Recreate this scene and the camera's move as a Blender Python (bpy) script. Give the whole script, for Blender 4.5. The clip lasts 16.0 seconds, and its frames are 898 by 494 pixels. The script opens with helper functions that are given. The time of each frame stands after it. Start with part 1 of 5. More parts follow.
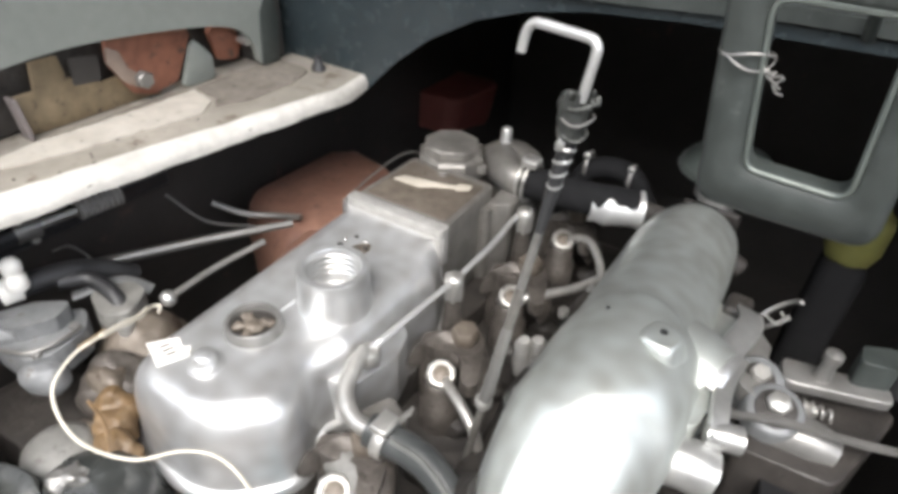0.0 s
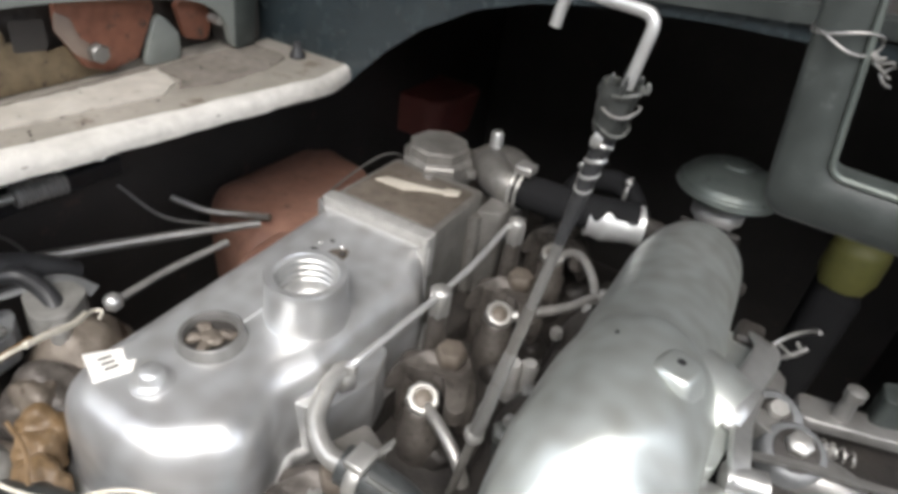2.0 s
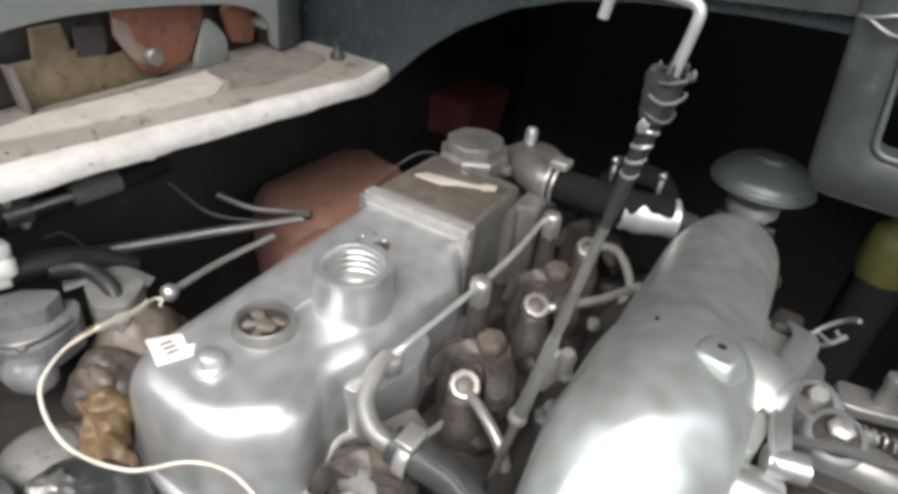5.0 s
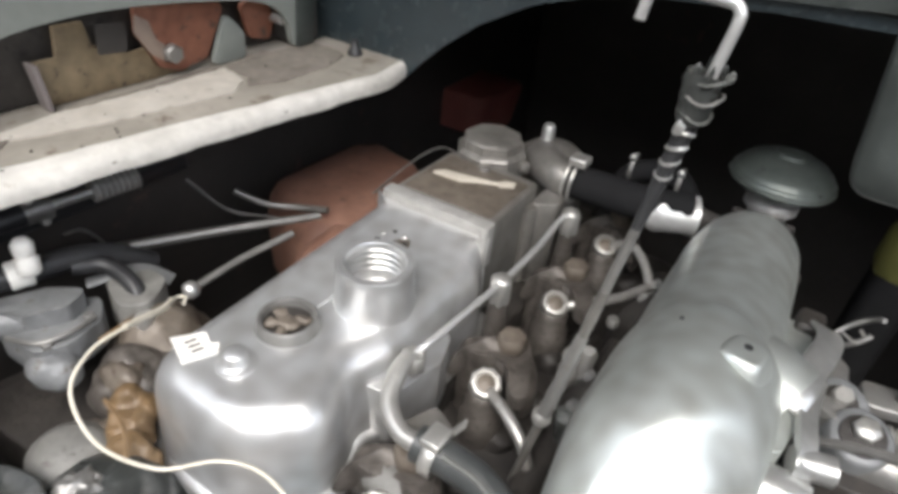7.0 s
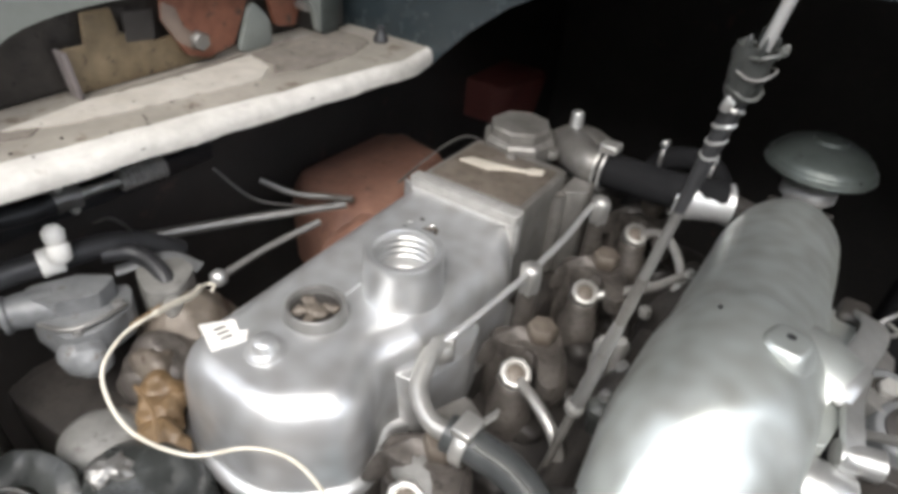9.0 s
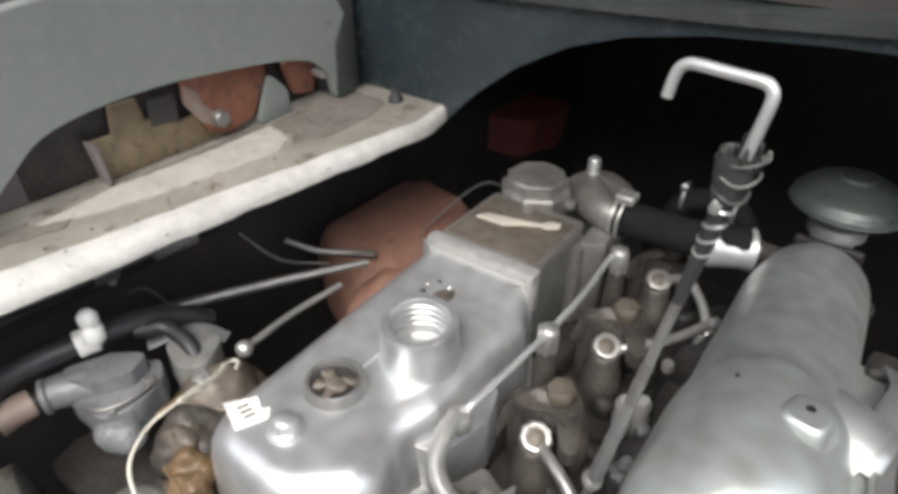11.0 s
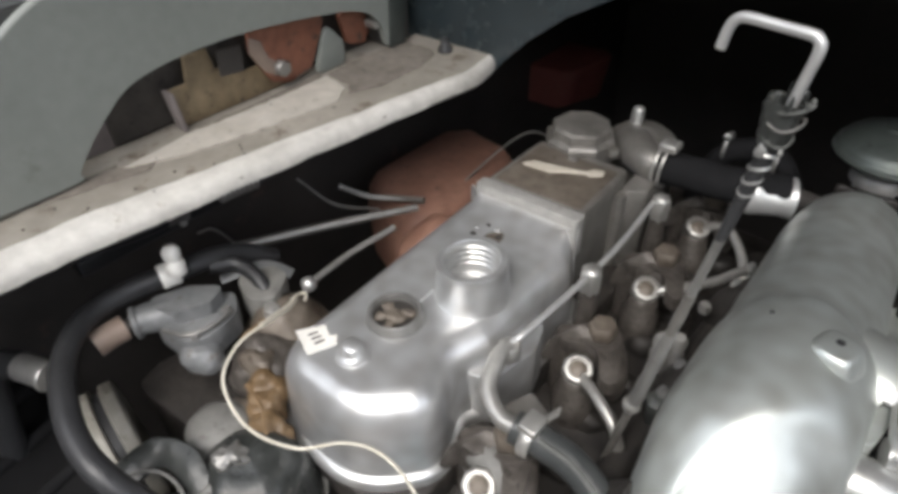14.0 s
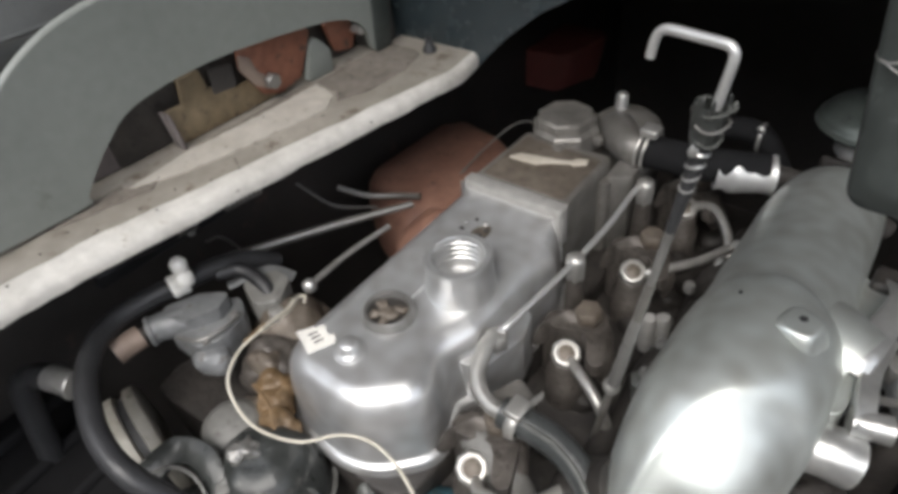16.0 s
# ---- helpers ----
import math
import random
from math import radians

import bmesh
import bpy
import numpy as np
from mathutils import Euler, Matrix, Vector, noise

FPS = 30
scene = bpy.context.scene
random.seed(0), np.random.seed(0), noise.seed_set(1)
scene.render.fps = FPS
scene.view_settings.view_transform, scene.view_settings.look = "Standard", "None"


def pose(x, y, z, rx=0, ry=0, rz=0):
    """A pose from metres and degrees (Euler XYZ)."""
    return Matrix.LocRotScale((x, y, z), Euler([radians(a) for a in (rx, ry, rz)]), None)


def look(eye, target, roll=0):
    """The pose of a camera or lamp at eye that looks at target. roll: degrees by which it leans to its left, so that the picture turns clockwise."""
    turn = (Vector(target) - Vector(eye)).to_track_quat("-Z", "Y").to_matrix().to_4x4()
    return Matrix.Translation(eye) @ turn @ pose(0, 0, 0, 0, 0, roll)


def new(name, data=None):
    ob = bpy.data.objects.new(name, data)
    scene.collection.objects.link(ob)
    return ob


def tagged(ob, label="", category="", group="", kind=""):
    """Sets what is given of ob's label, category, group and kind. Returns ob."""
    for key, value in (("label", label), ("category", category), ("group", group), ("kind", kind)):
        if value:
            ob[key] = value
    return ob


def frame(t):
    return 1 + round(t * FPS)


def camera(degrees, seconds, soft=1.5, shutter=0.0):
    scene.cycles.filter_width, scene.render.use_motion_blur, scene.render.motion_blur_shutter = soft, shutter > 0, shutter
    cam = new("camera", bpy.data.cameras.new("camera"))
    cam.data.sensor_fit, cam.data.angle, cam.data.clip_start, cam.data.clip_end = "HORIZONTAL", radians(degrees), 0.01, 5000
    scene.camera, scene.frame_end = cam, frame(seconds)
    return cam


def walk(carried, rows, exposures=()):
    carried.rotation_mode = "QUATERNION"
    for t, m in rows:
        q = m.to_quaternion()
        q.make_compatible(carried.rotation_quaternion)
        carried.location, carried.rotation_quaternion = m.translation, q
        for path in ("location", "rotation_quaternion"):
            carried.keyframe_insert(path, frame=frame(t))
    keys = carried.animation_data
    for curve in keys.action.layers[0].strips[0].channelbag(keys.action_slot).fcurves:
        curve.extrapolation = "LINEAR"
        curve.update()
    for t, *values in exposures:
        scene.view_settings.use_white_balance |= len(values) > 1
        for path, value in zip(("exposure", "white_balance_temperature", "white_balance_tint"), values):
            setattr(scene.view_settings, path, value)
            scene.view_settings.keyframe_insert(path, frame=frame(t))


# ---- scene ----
cam = camera(72.4, 16.0, soft=4.0)
PATH = [
    (0, (0.03, 0.017, 1.265), (-0.813, 1.397, 0.089), 3.3),
    (0.5, (0.023, 0.025, 1.249), (-0.793, 1.426, 0.078), 4.7),
    (1, (0.018, 0.032, 1.243), (-0.759, 1.459, 0.077), 6.4),
    (1.5, (0.003, 0.049, 1.239), (-0.72, 1.528, 0.103), 8.1),
    (2, (-0.003, 0.04, 1.236), (-0.762, 1.499, 0.097), 8.0),
    (2.5, (-0.005, 0.041, 1.237), (-0.765, 1.498, 0.097), 7.9),
    (3, (-0.002, 0.031, 1.224), (-0.76, 1.487, 0.082), 9.8),
    (3.5, (-0.005, 0.019, 1.227), (-0.789, 1.454, 0.075), 9.1),
    (4, (-0.004, 0.021, 1.23), (-0.805, 1.451, 0.084), 7.9),
    (6.5, (-0.01, 0.02, 1.24), (-0.859, 1.433, 0.107), 5.2),
    (7, (-0.015, 0.017, 1.237), (-0.849, 1.419, 0.079), 6.0),
    (7.5, (-0.012, 0.016, 1.236), (-0.861, 1.417, 0.089), 5.7),
    (8, (-0.013, 0.011, 1.229), (-0.855, 1.393, 0.053), 6.4),
    (8.5, (-0.022, 0.012, 1.229), (-0.883, 1.377, 0.047), 5.5),
    (11, (-0.018, 0.039, 1.262), (-1.017, 1.339, 0.116), -0.3),
    (11.5, (-0.045, 0.023, 1.283), (-1.177, 1.249, 0.18), -3.2),
    (12, (-0.062, 0.032, 1.266), (-1.132, 1.265, 0.111), -1.2),
    (12.5, (-0.023, 0.029, 1.251), (-0.991, 1.218, -0.033), 0.7),
    (13, (0.01, 0.03, 1.218), (-0.8, 1.254, -0.141), 5.7),
    (13.5, (-0.012, 0.017, 1.25), (-0.956, 1.196, -0.061), 0.5),
    (14, (-0.013, 0.008, 1.274), (-1.031, 1.173, 0.007), -1.8),
    (14.5, (-0.011, 0.003, 1.269), (-1.009, 1.125, -0.052), -1.4),
    (15, (-0.005, 0.007, 1.27), (-1.006, 1.117, -0.059), -1.8),
    (15.5, (-0.007, 0.008, 1.269), (-0.995, 1.121, -0.067), -1.8),
    (16, (0.015, 0.018, 1.296), (-1.039, 1.103, -0.013), -7.1),
]
EXPOSURES = [(0, 2.34, 6640, 10), (0.5, 2.02, 6640, 10), (1.0, 1.99, 6640, 10), (2.0, 1.97, 6640, 10), (7.0, 1.97, 6640, 10), (11.5, 1.91, 6640, 10), (13.0, 1.69, 6600, 10), (14.0, 1.57, 6640, 10), (15.0, 1.51, 6640, 10), (16.0, 1.47, 6640, 10)]
walk(cam, [(t, look(eye, target, roll)) for t, eye, target, roll in PATH], EXPOSURES)

# ---------------------------------------------------------------- light
world = bpy.data.worlds.new("sky")
scene.world = world
world.use_nodes = True
wn = world.node_tree.nodes
sky = wn.new("ShaderNodeTexSky")
sky.sky_type = "NISHITA"
sky.sun_disc = False
sky.sun_elevation, sky.sun_rotation = radians(57), radians(155)
sky.dust_density = 1.5
haze = wn.new("ShaderNodeHueSaturation")
haze.inputs["Saturation"].default_value = 0.35
world.node_tree.links.new(sky.outputs[0], haze.inputs["Color"])
world.node_tree.links.new(haze.outputs[0], wn["Background"].inputs[0])
wn["Background"].inputs[1].default_value = 0.15
sun_data = bpy.data.lights.new("sun", "SUN")
sun_data.energy, sun_data.angle, sun_data.color = 0.62, radians(42), (1.0, 0.97, 0.92)
sun = new("sun", sun_data)
sun.matrix_world = look((0.35, -1.1, 3.0), (-0.2, 0.2, 0.95))


# ---------------------------------------------------------------- materials
def mat(name, c1, c2, rough=0.5, metal=0.0, big=18.0, fine=180.0, bump=0.15, spots=None, amount=0.5, rvar=0.12, coat=0.0, grainy=0.2):
    """A surface of two tones, mottled at two scales, with fine relief; spots: colour of dirt or rust in patches."""
    m = bpy.data.materials.new(name)
    m.use_nodes = True
    nt = m.node_tree
    n, l = nt.nodes, nt.links
    bsdf = n["Principled BSDF"]
    tc = n.new("ShaderNodeTexCoord")
    a = n.new("ShaderNodeTexNoise")
    a.inputs["Scale"].default_value, a.inputs["Detail"].default_value = big, 5
    b = n.new("ShaderNodeTexNoise")
    b.inputs["Scale"].default_value, b.inputs["Detail"].default_value = fine, 4
    for t in (a, b):
        l.new(tc.outputs["Object"], t.inputs["Vector"])
    mix = n.new("ShaderNodeMix")
    mix.data_type = "RGBA"
    mix.inputs[6].default_value, mix.inputs[7].default_value = (*c1, 1), (*c2, 1)
    ramp = n.new("ShaderNodeMapRange")
    ramp.inputs[1].default_value, ramp.inputs[2].default_value = 0.2, 0.8
    l.new(a.outputs["Fac"], ramp.inputs[0])
    l.new(ramp.outputs[0], mix.inputs[0])
    colour = mix.outputs[2]
    grain = n.new("ShaderNodeMix")
    grain.data_type, grain.blend_type = "RGBA", "MULTIPLY"
    grain.inputs[0].default_value = grainy
    l.new(colour, grain.inputs[6])
    g2 = n.new("ShaderNodeMapRange")
    g2.inputs[1].default_value, g2.inputs[2].default_value, g2.inputs[3].default_value, g2.inputs[4].default_value = 0.15, 0.85, 0.4, 1.4
    l.new(b.outputs["Fac"], g2.inputs[0])
    l.new(g2.outputs[0], grain.inputs[7])
    colour = grain.outputs[2]
    rr = n.new("ShaderNodeMapRange")
    rr.inputs[1].default_value, rr.inputs[2].default_value = 0.15, 0.85
    rr.inputs[3].default_value, rr.inputs[4].default_value = max(0.03, rough - rvar), min(1, rough + rvar)
    l.new(b.outputs["Fac"], rr.inputs[0])
    if spots:
        s = n.new("ShaderNodeTexNoise")
        s.inputs["Scale"].default_value, s.inputs["Detail"].default_value, s.inputs["Roughness"].default_value = big * 2.3, 8, 0.7
        l.new(tc.outputs["Object"], s.inputs["Vector"])
        sr = n.new("ShaderNodeMapRange")
        sr.inputs[1].default_value, sr.inputs[2].default_value = 0.72 - 0.3 * amount, 0.82 - 0.3 * amount
        l.new(s.outputs["Fac"], sr.inputs[0])
        sm = n.new("ShaderNodeMix")
        sm.data_type = "RGBA"
        sm.inputs[7].default_value = (*spots, 1)
        l.new(sr.outputs[0], sm.inputs[0])
        l.new(colour, sm.inputs[6])
        colour = sm.outputs[2]
        if metal:
            mm = n.new("ShaderNodeMapRange")
            mm.inputs[3].default_value, mm.inputs[4].default_value = metal, 0.0
            l.new(sr.outputs[0], mm.inputs[0])
            l.new(mm.outputs[0], bsdf.inputs["Metallic"])
    if not grainy:
        colour = mix.outputs[2]
        a.inputs["Detail"].default_value = 0
        l.new(a.outputs["Fac"], mix.inputs[0])
        rr.inputs[1].default_value, rr.inputs[2].default_value = 0.0, 1.0
        l.new(a.outputs["Fac"], rr.inputs[0])
        # uneven casting under the paint, and faint grime
        w = n.new("ShaderNodeTexNoise")
        w.inputs["Scale"].default_value, w.inputs["Detail"].default_value = 42, 0
        d = n.new("ShaderNodeTexNoise")
        d.inputs["Scale"].default_value, d.inputs["Detail"].default_value = 75, 0
        wave = n.new("ShaderNodeBump")
        wave.inputs["Strength"].default_value, wave.inputs["Distance"].default_value = 0.22, 0.0018
        grime = n.new("ShaderNodeMix")
        grime.data_type, grime.blend_type = "RGBA", "MULTIPLY"
        grime.inputs[0].default_value = 0.45
        tone = n.new("ShaderNodeMix")
        tone.data_type = "RGBA"
        tone.inputs[6].default_value, tone.inputs[7].default_value = (0.42, 0.38, 0.34, 1), (1.35, 1.37, 1.40, 1)
        for t in (w, d):
            l.new(tc.outputs["Object"], t.inputs["Vector"])
        if rvar > 0.055:
            l.new(w.outputs["Fac"], wave.inputs["Height"])
            l.new(wave.outputs[0], bsdf.inputs["Normal"])
        l.new(d.outputs["Fac"], tone.inputs[0])
        l.new(colour, grime.inputs[6])
        l.new(tone.outputs[2], grime.inputs[7])
        colour = grime.outputs[2]
    l.new(colour, bsdf.inputs["Base Color"])
    l.new(rr.outputs[0], bsdf.inputs["Roughness"])
    if not (spots and metal):
        bsdf.inputs["Metallic"].default_value = metal
    bsdf.inputs["Coat Weight"].default_value = coat
    bsdf.inputs["Coat Roughness"].default_value = 0.2
    if not bump:
        return m
    bp = n.new("ShaderNodeBump")
    bp.inputs["Strength"].default_value, bp.inputs["Distance"].default_value = bump, 0.0015
    l.new(b.outputs["Fac"], bp.inputs["Height"])
    l.new(bp.outputs[0], bsdf.inputs["Normal"])
    return m


SILVER = mat("silver paint", (0.57, 0.58, 0.58), (0.76, 0.76, 0.755), 0.33, 0.72, 14, 30, 0.0, None, 0, 0.07, 0, 0)
SILVER_GREEN = mat("cast aluminium paint", (0.53, 0.565, 0.54), (0.69, 0.72, 0.69), 0.38, 0.70, 12, 30, 0.0, None, 0, 0.05, 0, 0)
DULL = mat("dirty grey cast metal", (0.22, 0.215, 0.205), (0.36, 0.35, 0.335), 0.40, 0.6, 32, 100, 0.35, (0.15, 0.13, 0.11), 0.3, 0.1, 0, 0.35)
ALU = mat("bare aluminium", (0.46, 0.46, 0.45), (0.64, 0.64, 0.62), 0.34, 0.75, 38, 120, 0.3, (0.26, 0.235, 0.20), 0.25, 0.08, 0, 0.25)
STEEL = mat("bright steel pipe", (0.38, 0.37, 0.35), (0.54, 0.53, 0.50), 0.36, 0.65, 60, 150, 0.2, (0.22, 0.19, 0.16), 0.32, 0.08, 0, 0.25)
CHROME = mat("plated wire", (0.50, 0.50, 0.49), (0.64, 0.64, 0.63), 0.36, 0.55, 40, 90, 0.05, (0.32, 0.31, 0.29), 0.3, 0.05, 0, 0.1)
RUST = mat("rusty brown iron", (0.050, 0.043, 0.038), (0.165, 0.147, 0.131), 0.46, 0.3, 60, 170, 0.9, (0.026, 0.021, 0.018), 0.55, 0.12, 0, 0.6)
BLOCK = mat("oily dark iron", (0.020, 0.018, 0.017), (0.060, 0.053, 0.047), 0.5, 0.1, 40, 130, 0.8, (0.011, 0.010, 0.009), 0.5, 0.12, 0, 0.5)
BLACK = mat("black rubber", (0.022, 0.022, 0.024), (0.045, 0.046, 0.048), 0.42, 0.0, 40, 250, 0.25, (0.07, 0.068, 0.063), 0.2)
# Near-black tone that holds the deep shade of the bay in its colour.
DARK = mat("dark bay shade", (0.036, 0.033, 0.031), (0.070, 0.063, 0.058), 0.6, 0.0, 10, 120, 0.4, (0.10, 0.07, 0.058), 0.35, 0.12, 0, 0.4)
GREYHOSE = mat("worn grey hose", (0.030, 0.033, 0.033), (0.068, 0.072, 0.072), 0.36, 0.0, 34, 120, 0.4, (0.11, 0.11, 0.105), 0.3)
SILL = mat("cream paint worn on sill", (0.185, 0.168, 0.143), (0.35, 0.325, 0.285), 0.5, 0.0, 16, 80, 0.35, (0.125, 0.10, 0.078), 0.55, 0.12, 0, 0.45)
PANEL = mat("grey green trim plastic", (0.195, 0.21, 0.195), (0.255, 0.27, 0.252), 0.46, 0.0, 9, 120, 0.12, (0.165, 0.172, 0.155), 0.3, 0.08, 0, 0.15)
BLUE = mat("dark blue grey sheet", (0.016, 0.023, 0.027), (0.042, 0.055, 0.060), 0.24, 0.0, 12, 75, 1.0, (0.060, 0.078, 0.083), 0.35)
ORANGE = mat("orange primer on steel", (0.19, 0.075, 0.047), (0.30, 0.125, 0.08), 0.42, 0.0, 35, 130, 0.6, (0.085, 0.058, 0.045), 0.5, 0.12, 0, 0.5)
OCHRE = mat("ochre stained bracket", (0.11, 0.078, 0.042), (0.26, 0.20, 0.125), 0.5, 0.0, 45, 130, 0.6, (0.06, 0.042, 0.03), 0.5, 0.12, 0, 0.5)
CLAY = mat("terracotta coloured housing", (0.215, 0.105, 0.075), (0.34, 0.190, 0.140), 0.55, 0.0, 22, 110, 0.6, (0.115, 0.068, 0.052), 0.45, 0.12, 0, 0.45)
RED = mat("dark red cover", (0.17, 0.05, 0.042), (0.26, 0.085, 0.07), 0.6, 0.0, 12, 120, 0.3)
CREAM = mat("cream wire insulation", (0.58, 0.54, 0.44), (0.70, 0.66, 0.57), 0.5, 0.0, 50, 200, 0.1, (0.4, 0.35, 0.27), 0.25)
WHITE = mat("white plastic", (0.75, 0.74, 0.70), (0.85, 0.84, 0.8), 0.4, 0.0, 60, 200, 0.1)
LABEL = mat("white paper label", (0.75, 0.73, 0.68), (0.85, 0.83, 0.78), 0.6, 0.0, 120, 400, 0.1, (0.35, 0.33, 0.3), 0.3)
TAN = mat("tan baked insulation", (0.095, 0.060, 0.030), (0.24, 0.155, 0.080), 0.45, 0.0, 45, 190, 0.8, (0.30, 0.23, 0.15), 0.3, 0.12, 0, 0.5)
TEAL = mat("teal paint", (0.028, 0.075, 0.095), (0.052, 0.115, 0.135), 0.5, 0.0, 40, 150, 0.35, (0.065, 0.06, 0.05), 0.55)
MOSS = mat("grey green rubber boot", (0.060, 0.063, 0.058), (0.135, 0.138, 0.128), 0.36, 0.0, 50, 110, 0.9, (0.235, 0.23, 0.21), 0.42, 0.12, 0, 0.45)
GUNMETAL = mat("green grey pressed steel", (0.095, 0.112, 0.102), (0.165, 0.185, 0.170), 0.36, 0.35, 30, 100, 0.25, (0.055, 0.063, 0.056), 0.4, 0.12, 0, 0.35)
FRAMEGREY = mat("grey moulded plastic", (0.030, 0.036, 0.034), (0.056, 0.064, 0.060), 0.45, 0.0, 30, 140, 0.35, (0.085, 0.095, 0.09), 0.35, 0.12, 0, 0.45)
YELLOW = mat("yellow green cap", (0.12, 0.12, 0.036), (0.19, 0.18, 0.057), 0.5, 0.0, 30, 120, 0.3, (0.08, 0.08, 0.045), 0.35)
CABWALL = mat("cream cab paint", (0.42, 0.41, 0.35), (0.50, 0.48, 0.42), 0.5, 0.0, 5, 90, 0.1)
VINYL = mat("red brown vinyl", (0.13, 0.055, 0.042), (0.19, 0.09, 0.07), 0.16, 0.0, 10, 25, 0.1, None, 0, 0.04, 0, 0.1)
GREYCLOTH = mat("grey seat cloth", (0.052, 0.058, 0.060), (0.085, 0.092, 0.094), 0.75, 0.0, 12, 200, 0.3)
MAUVE = mat("mauve grey dusty surface", (0.16, 0.137, 0.132), (0.25, 0.22, 0.215), 0.6, 0.0, 24, 150, 0.4, (0.10, 0.08, 0.07), 0.35, 0.12, 0, 0.35)
CREAMCAST = mat("cream paint on casting", (0.44, 0.40, 0.33), (0.53, 0.49, 0.42), 0.5, 0.0, 60, 200, 0.15, (0.30, 0.26, 0.22), 0.2)
# Whiter than the sill: light on the sloped edge, put into the colour.
LIP = mat("light-catching edge white", (0.42, 0.405, 0.37), (0.60, 0.585, 0.55), 0.45, 0.0, 26, 120, 0.5, (0.25, 0.22, 0.18), 0.36, 0.12, 0, 0.35)
FLANGE = mat("pale grey worn paint", (0.34, 0.33, 0.31), (0.50, 0.49, 0.465), 0.4, 0.3, 45, 150, 0.35, (0.21, 0.19, 0.165), 0.35, 0.1, 0, 0.35)
BLUEALU = mat("dull cast aluminium", (0.15, 0.155, 0.160), (0.27, 0.275, 0.278), 0.5, 0.25, 45, 110, 0.7, (0.10, 0.085, 0.07), 0.45, 0.12, 0, 0.45)
BOXTOP = mat("brown stained grey casting", (0.085, 0.066, 0.050), (0.20, 0.172, 0.142), 0.48, 0.2, 55, 120, 0.7, (0.05, 0.034, 0.023), 0.45, 0.12, 0, 0.5)
FLANK = mat("pale worn pulley flank", (0.20, 0.19, 0.165), (0.33, 0.315, 0.28), 0.5, 0.1, 40, 120, 0.4, (0.09, 0.075, 0.06), 0.5, 0.12, 0, 0.4)
PATCH = mat("cream filler", (0.35, 0.325, 0.28), (0.50, 0.475, 0.43), 0.5, 0.0, 36, 120, 0.4, (0.25, 0.22, 0.175), 0.42, 0.12, 0, 0.35)
DUSTSTUB = mat("dusty tan metal", (0.24, 0.18, 0.145), (0.34, 0.265, 0.22), 0.5, 0.15, 40, 120, 0.2, (0.13, 0.09, 0.07), 0.35)
SHINYBLACK = mat("scuffed dark plastic", (0.020, 0.022, 0.021), (0.055, 0.058, 0.055), 0.32, 0.0, 34, 90, 0.9, (0.12, 0.118, 0.108), 0.32, 0.12, 0, 0.45)
MATTE = mat("matt black rubber", (0.009, 0.009, 0.0095), (0.018, 0.018, 0.019), 0.85, 0.0, 20, 120, 0.4)
MATTE.node_tree.nodes["Principled BSDF"].inputs["Specular IOR Level"].default_value = 0.15
GREYCAP = mat("dusty light grey cap", (0.13, 0.127, 0.118), (0.22, 0.216, 0.203), 0.55, 0.0, 35, 120, 0.7, (0.08, 0.073, 0.063), 0.45, 0.12, 0, 0.5)
SOIL = mat("dark caked dirt", (0.12, 0.105, 0.088), (0.23, 0.207, 0.18), 0.8, 0.0, 45, 130, 1.0, (0.075, 0.063, 0.052), 0.4, 0.12, 0, 0.6)
CAST = mat("weathered grey casting", (0.135, 0.126, 0.114), (0.27, 0.258, 0.240), 0.42, 0.4, 40, 120, 0.5, (0.095, 0.080, 0.066), 0.38, 0.1, 0, 0.45)
SKYBLOCK = mat("sky blocker grey", (0.20, 0.20, 0.19), (0.27, 0.265, 0.25), 0.85, 0.0, 1.5, 30, 0.3)
EARTH = mat("dusty ground", (0.20, 0.18, 0.15), (0.28, 0.25, 0.21), 0.9, 0.0, 2, 30, 0.5)


# ---------------------------------------------------------------- builders
def thing(name, at, label, category, group="", kind=""):
    e = new(name)
    e.location = at
    e.empty_display_size = 0.02
    tagged(e, label, category, group, kind)
    return e


def origin(ob):
    v = Vector(ob.location)
    while ob.parent:
        ob = ob.parent
        v += Vector(ob.location)
    return v


def mesh_from(name, bm, material, smooth):
    me = bpy.data.meshes.new(name)
    bmesh.ops.recalc_face_normals(bm, faces=bm.faces)
    bm.to_mesh(me)
    bm.free()
    me.materials.append(material)
    if smooth is not None:
        me.shade_smooth()
        me.set_sharp_from_angle(angle=radians(smooth))
    return me


def part(name, bm, material, parent=None, label="", smooth=55):
    """One mesh object out of a bmesh in world metres, under a thing or a part."""
    base = origin(parent) if parent else Vector((0, 0, 0))
    bmesh.ops.translate(bm, vec=-base, verts=bm.verts)
    ob = new(name, mesh_from(name, bm, material, smooth))
    ob.parent = parent
    if label:
        tagged(ob, label)
    return ob


def lone(name, bm, material, label, category, group="", kind="", smooth=40):
    ob = part(name, bm, material, None, "", smooth)
    return tagged(ob, label, category, group, kind)


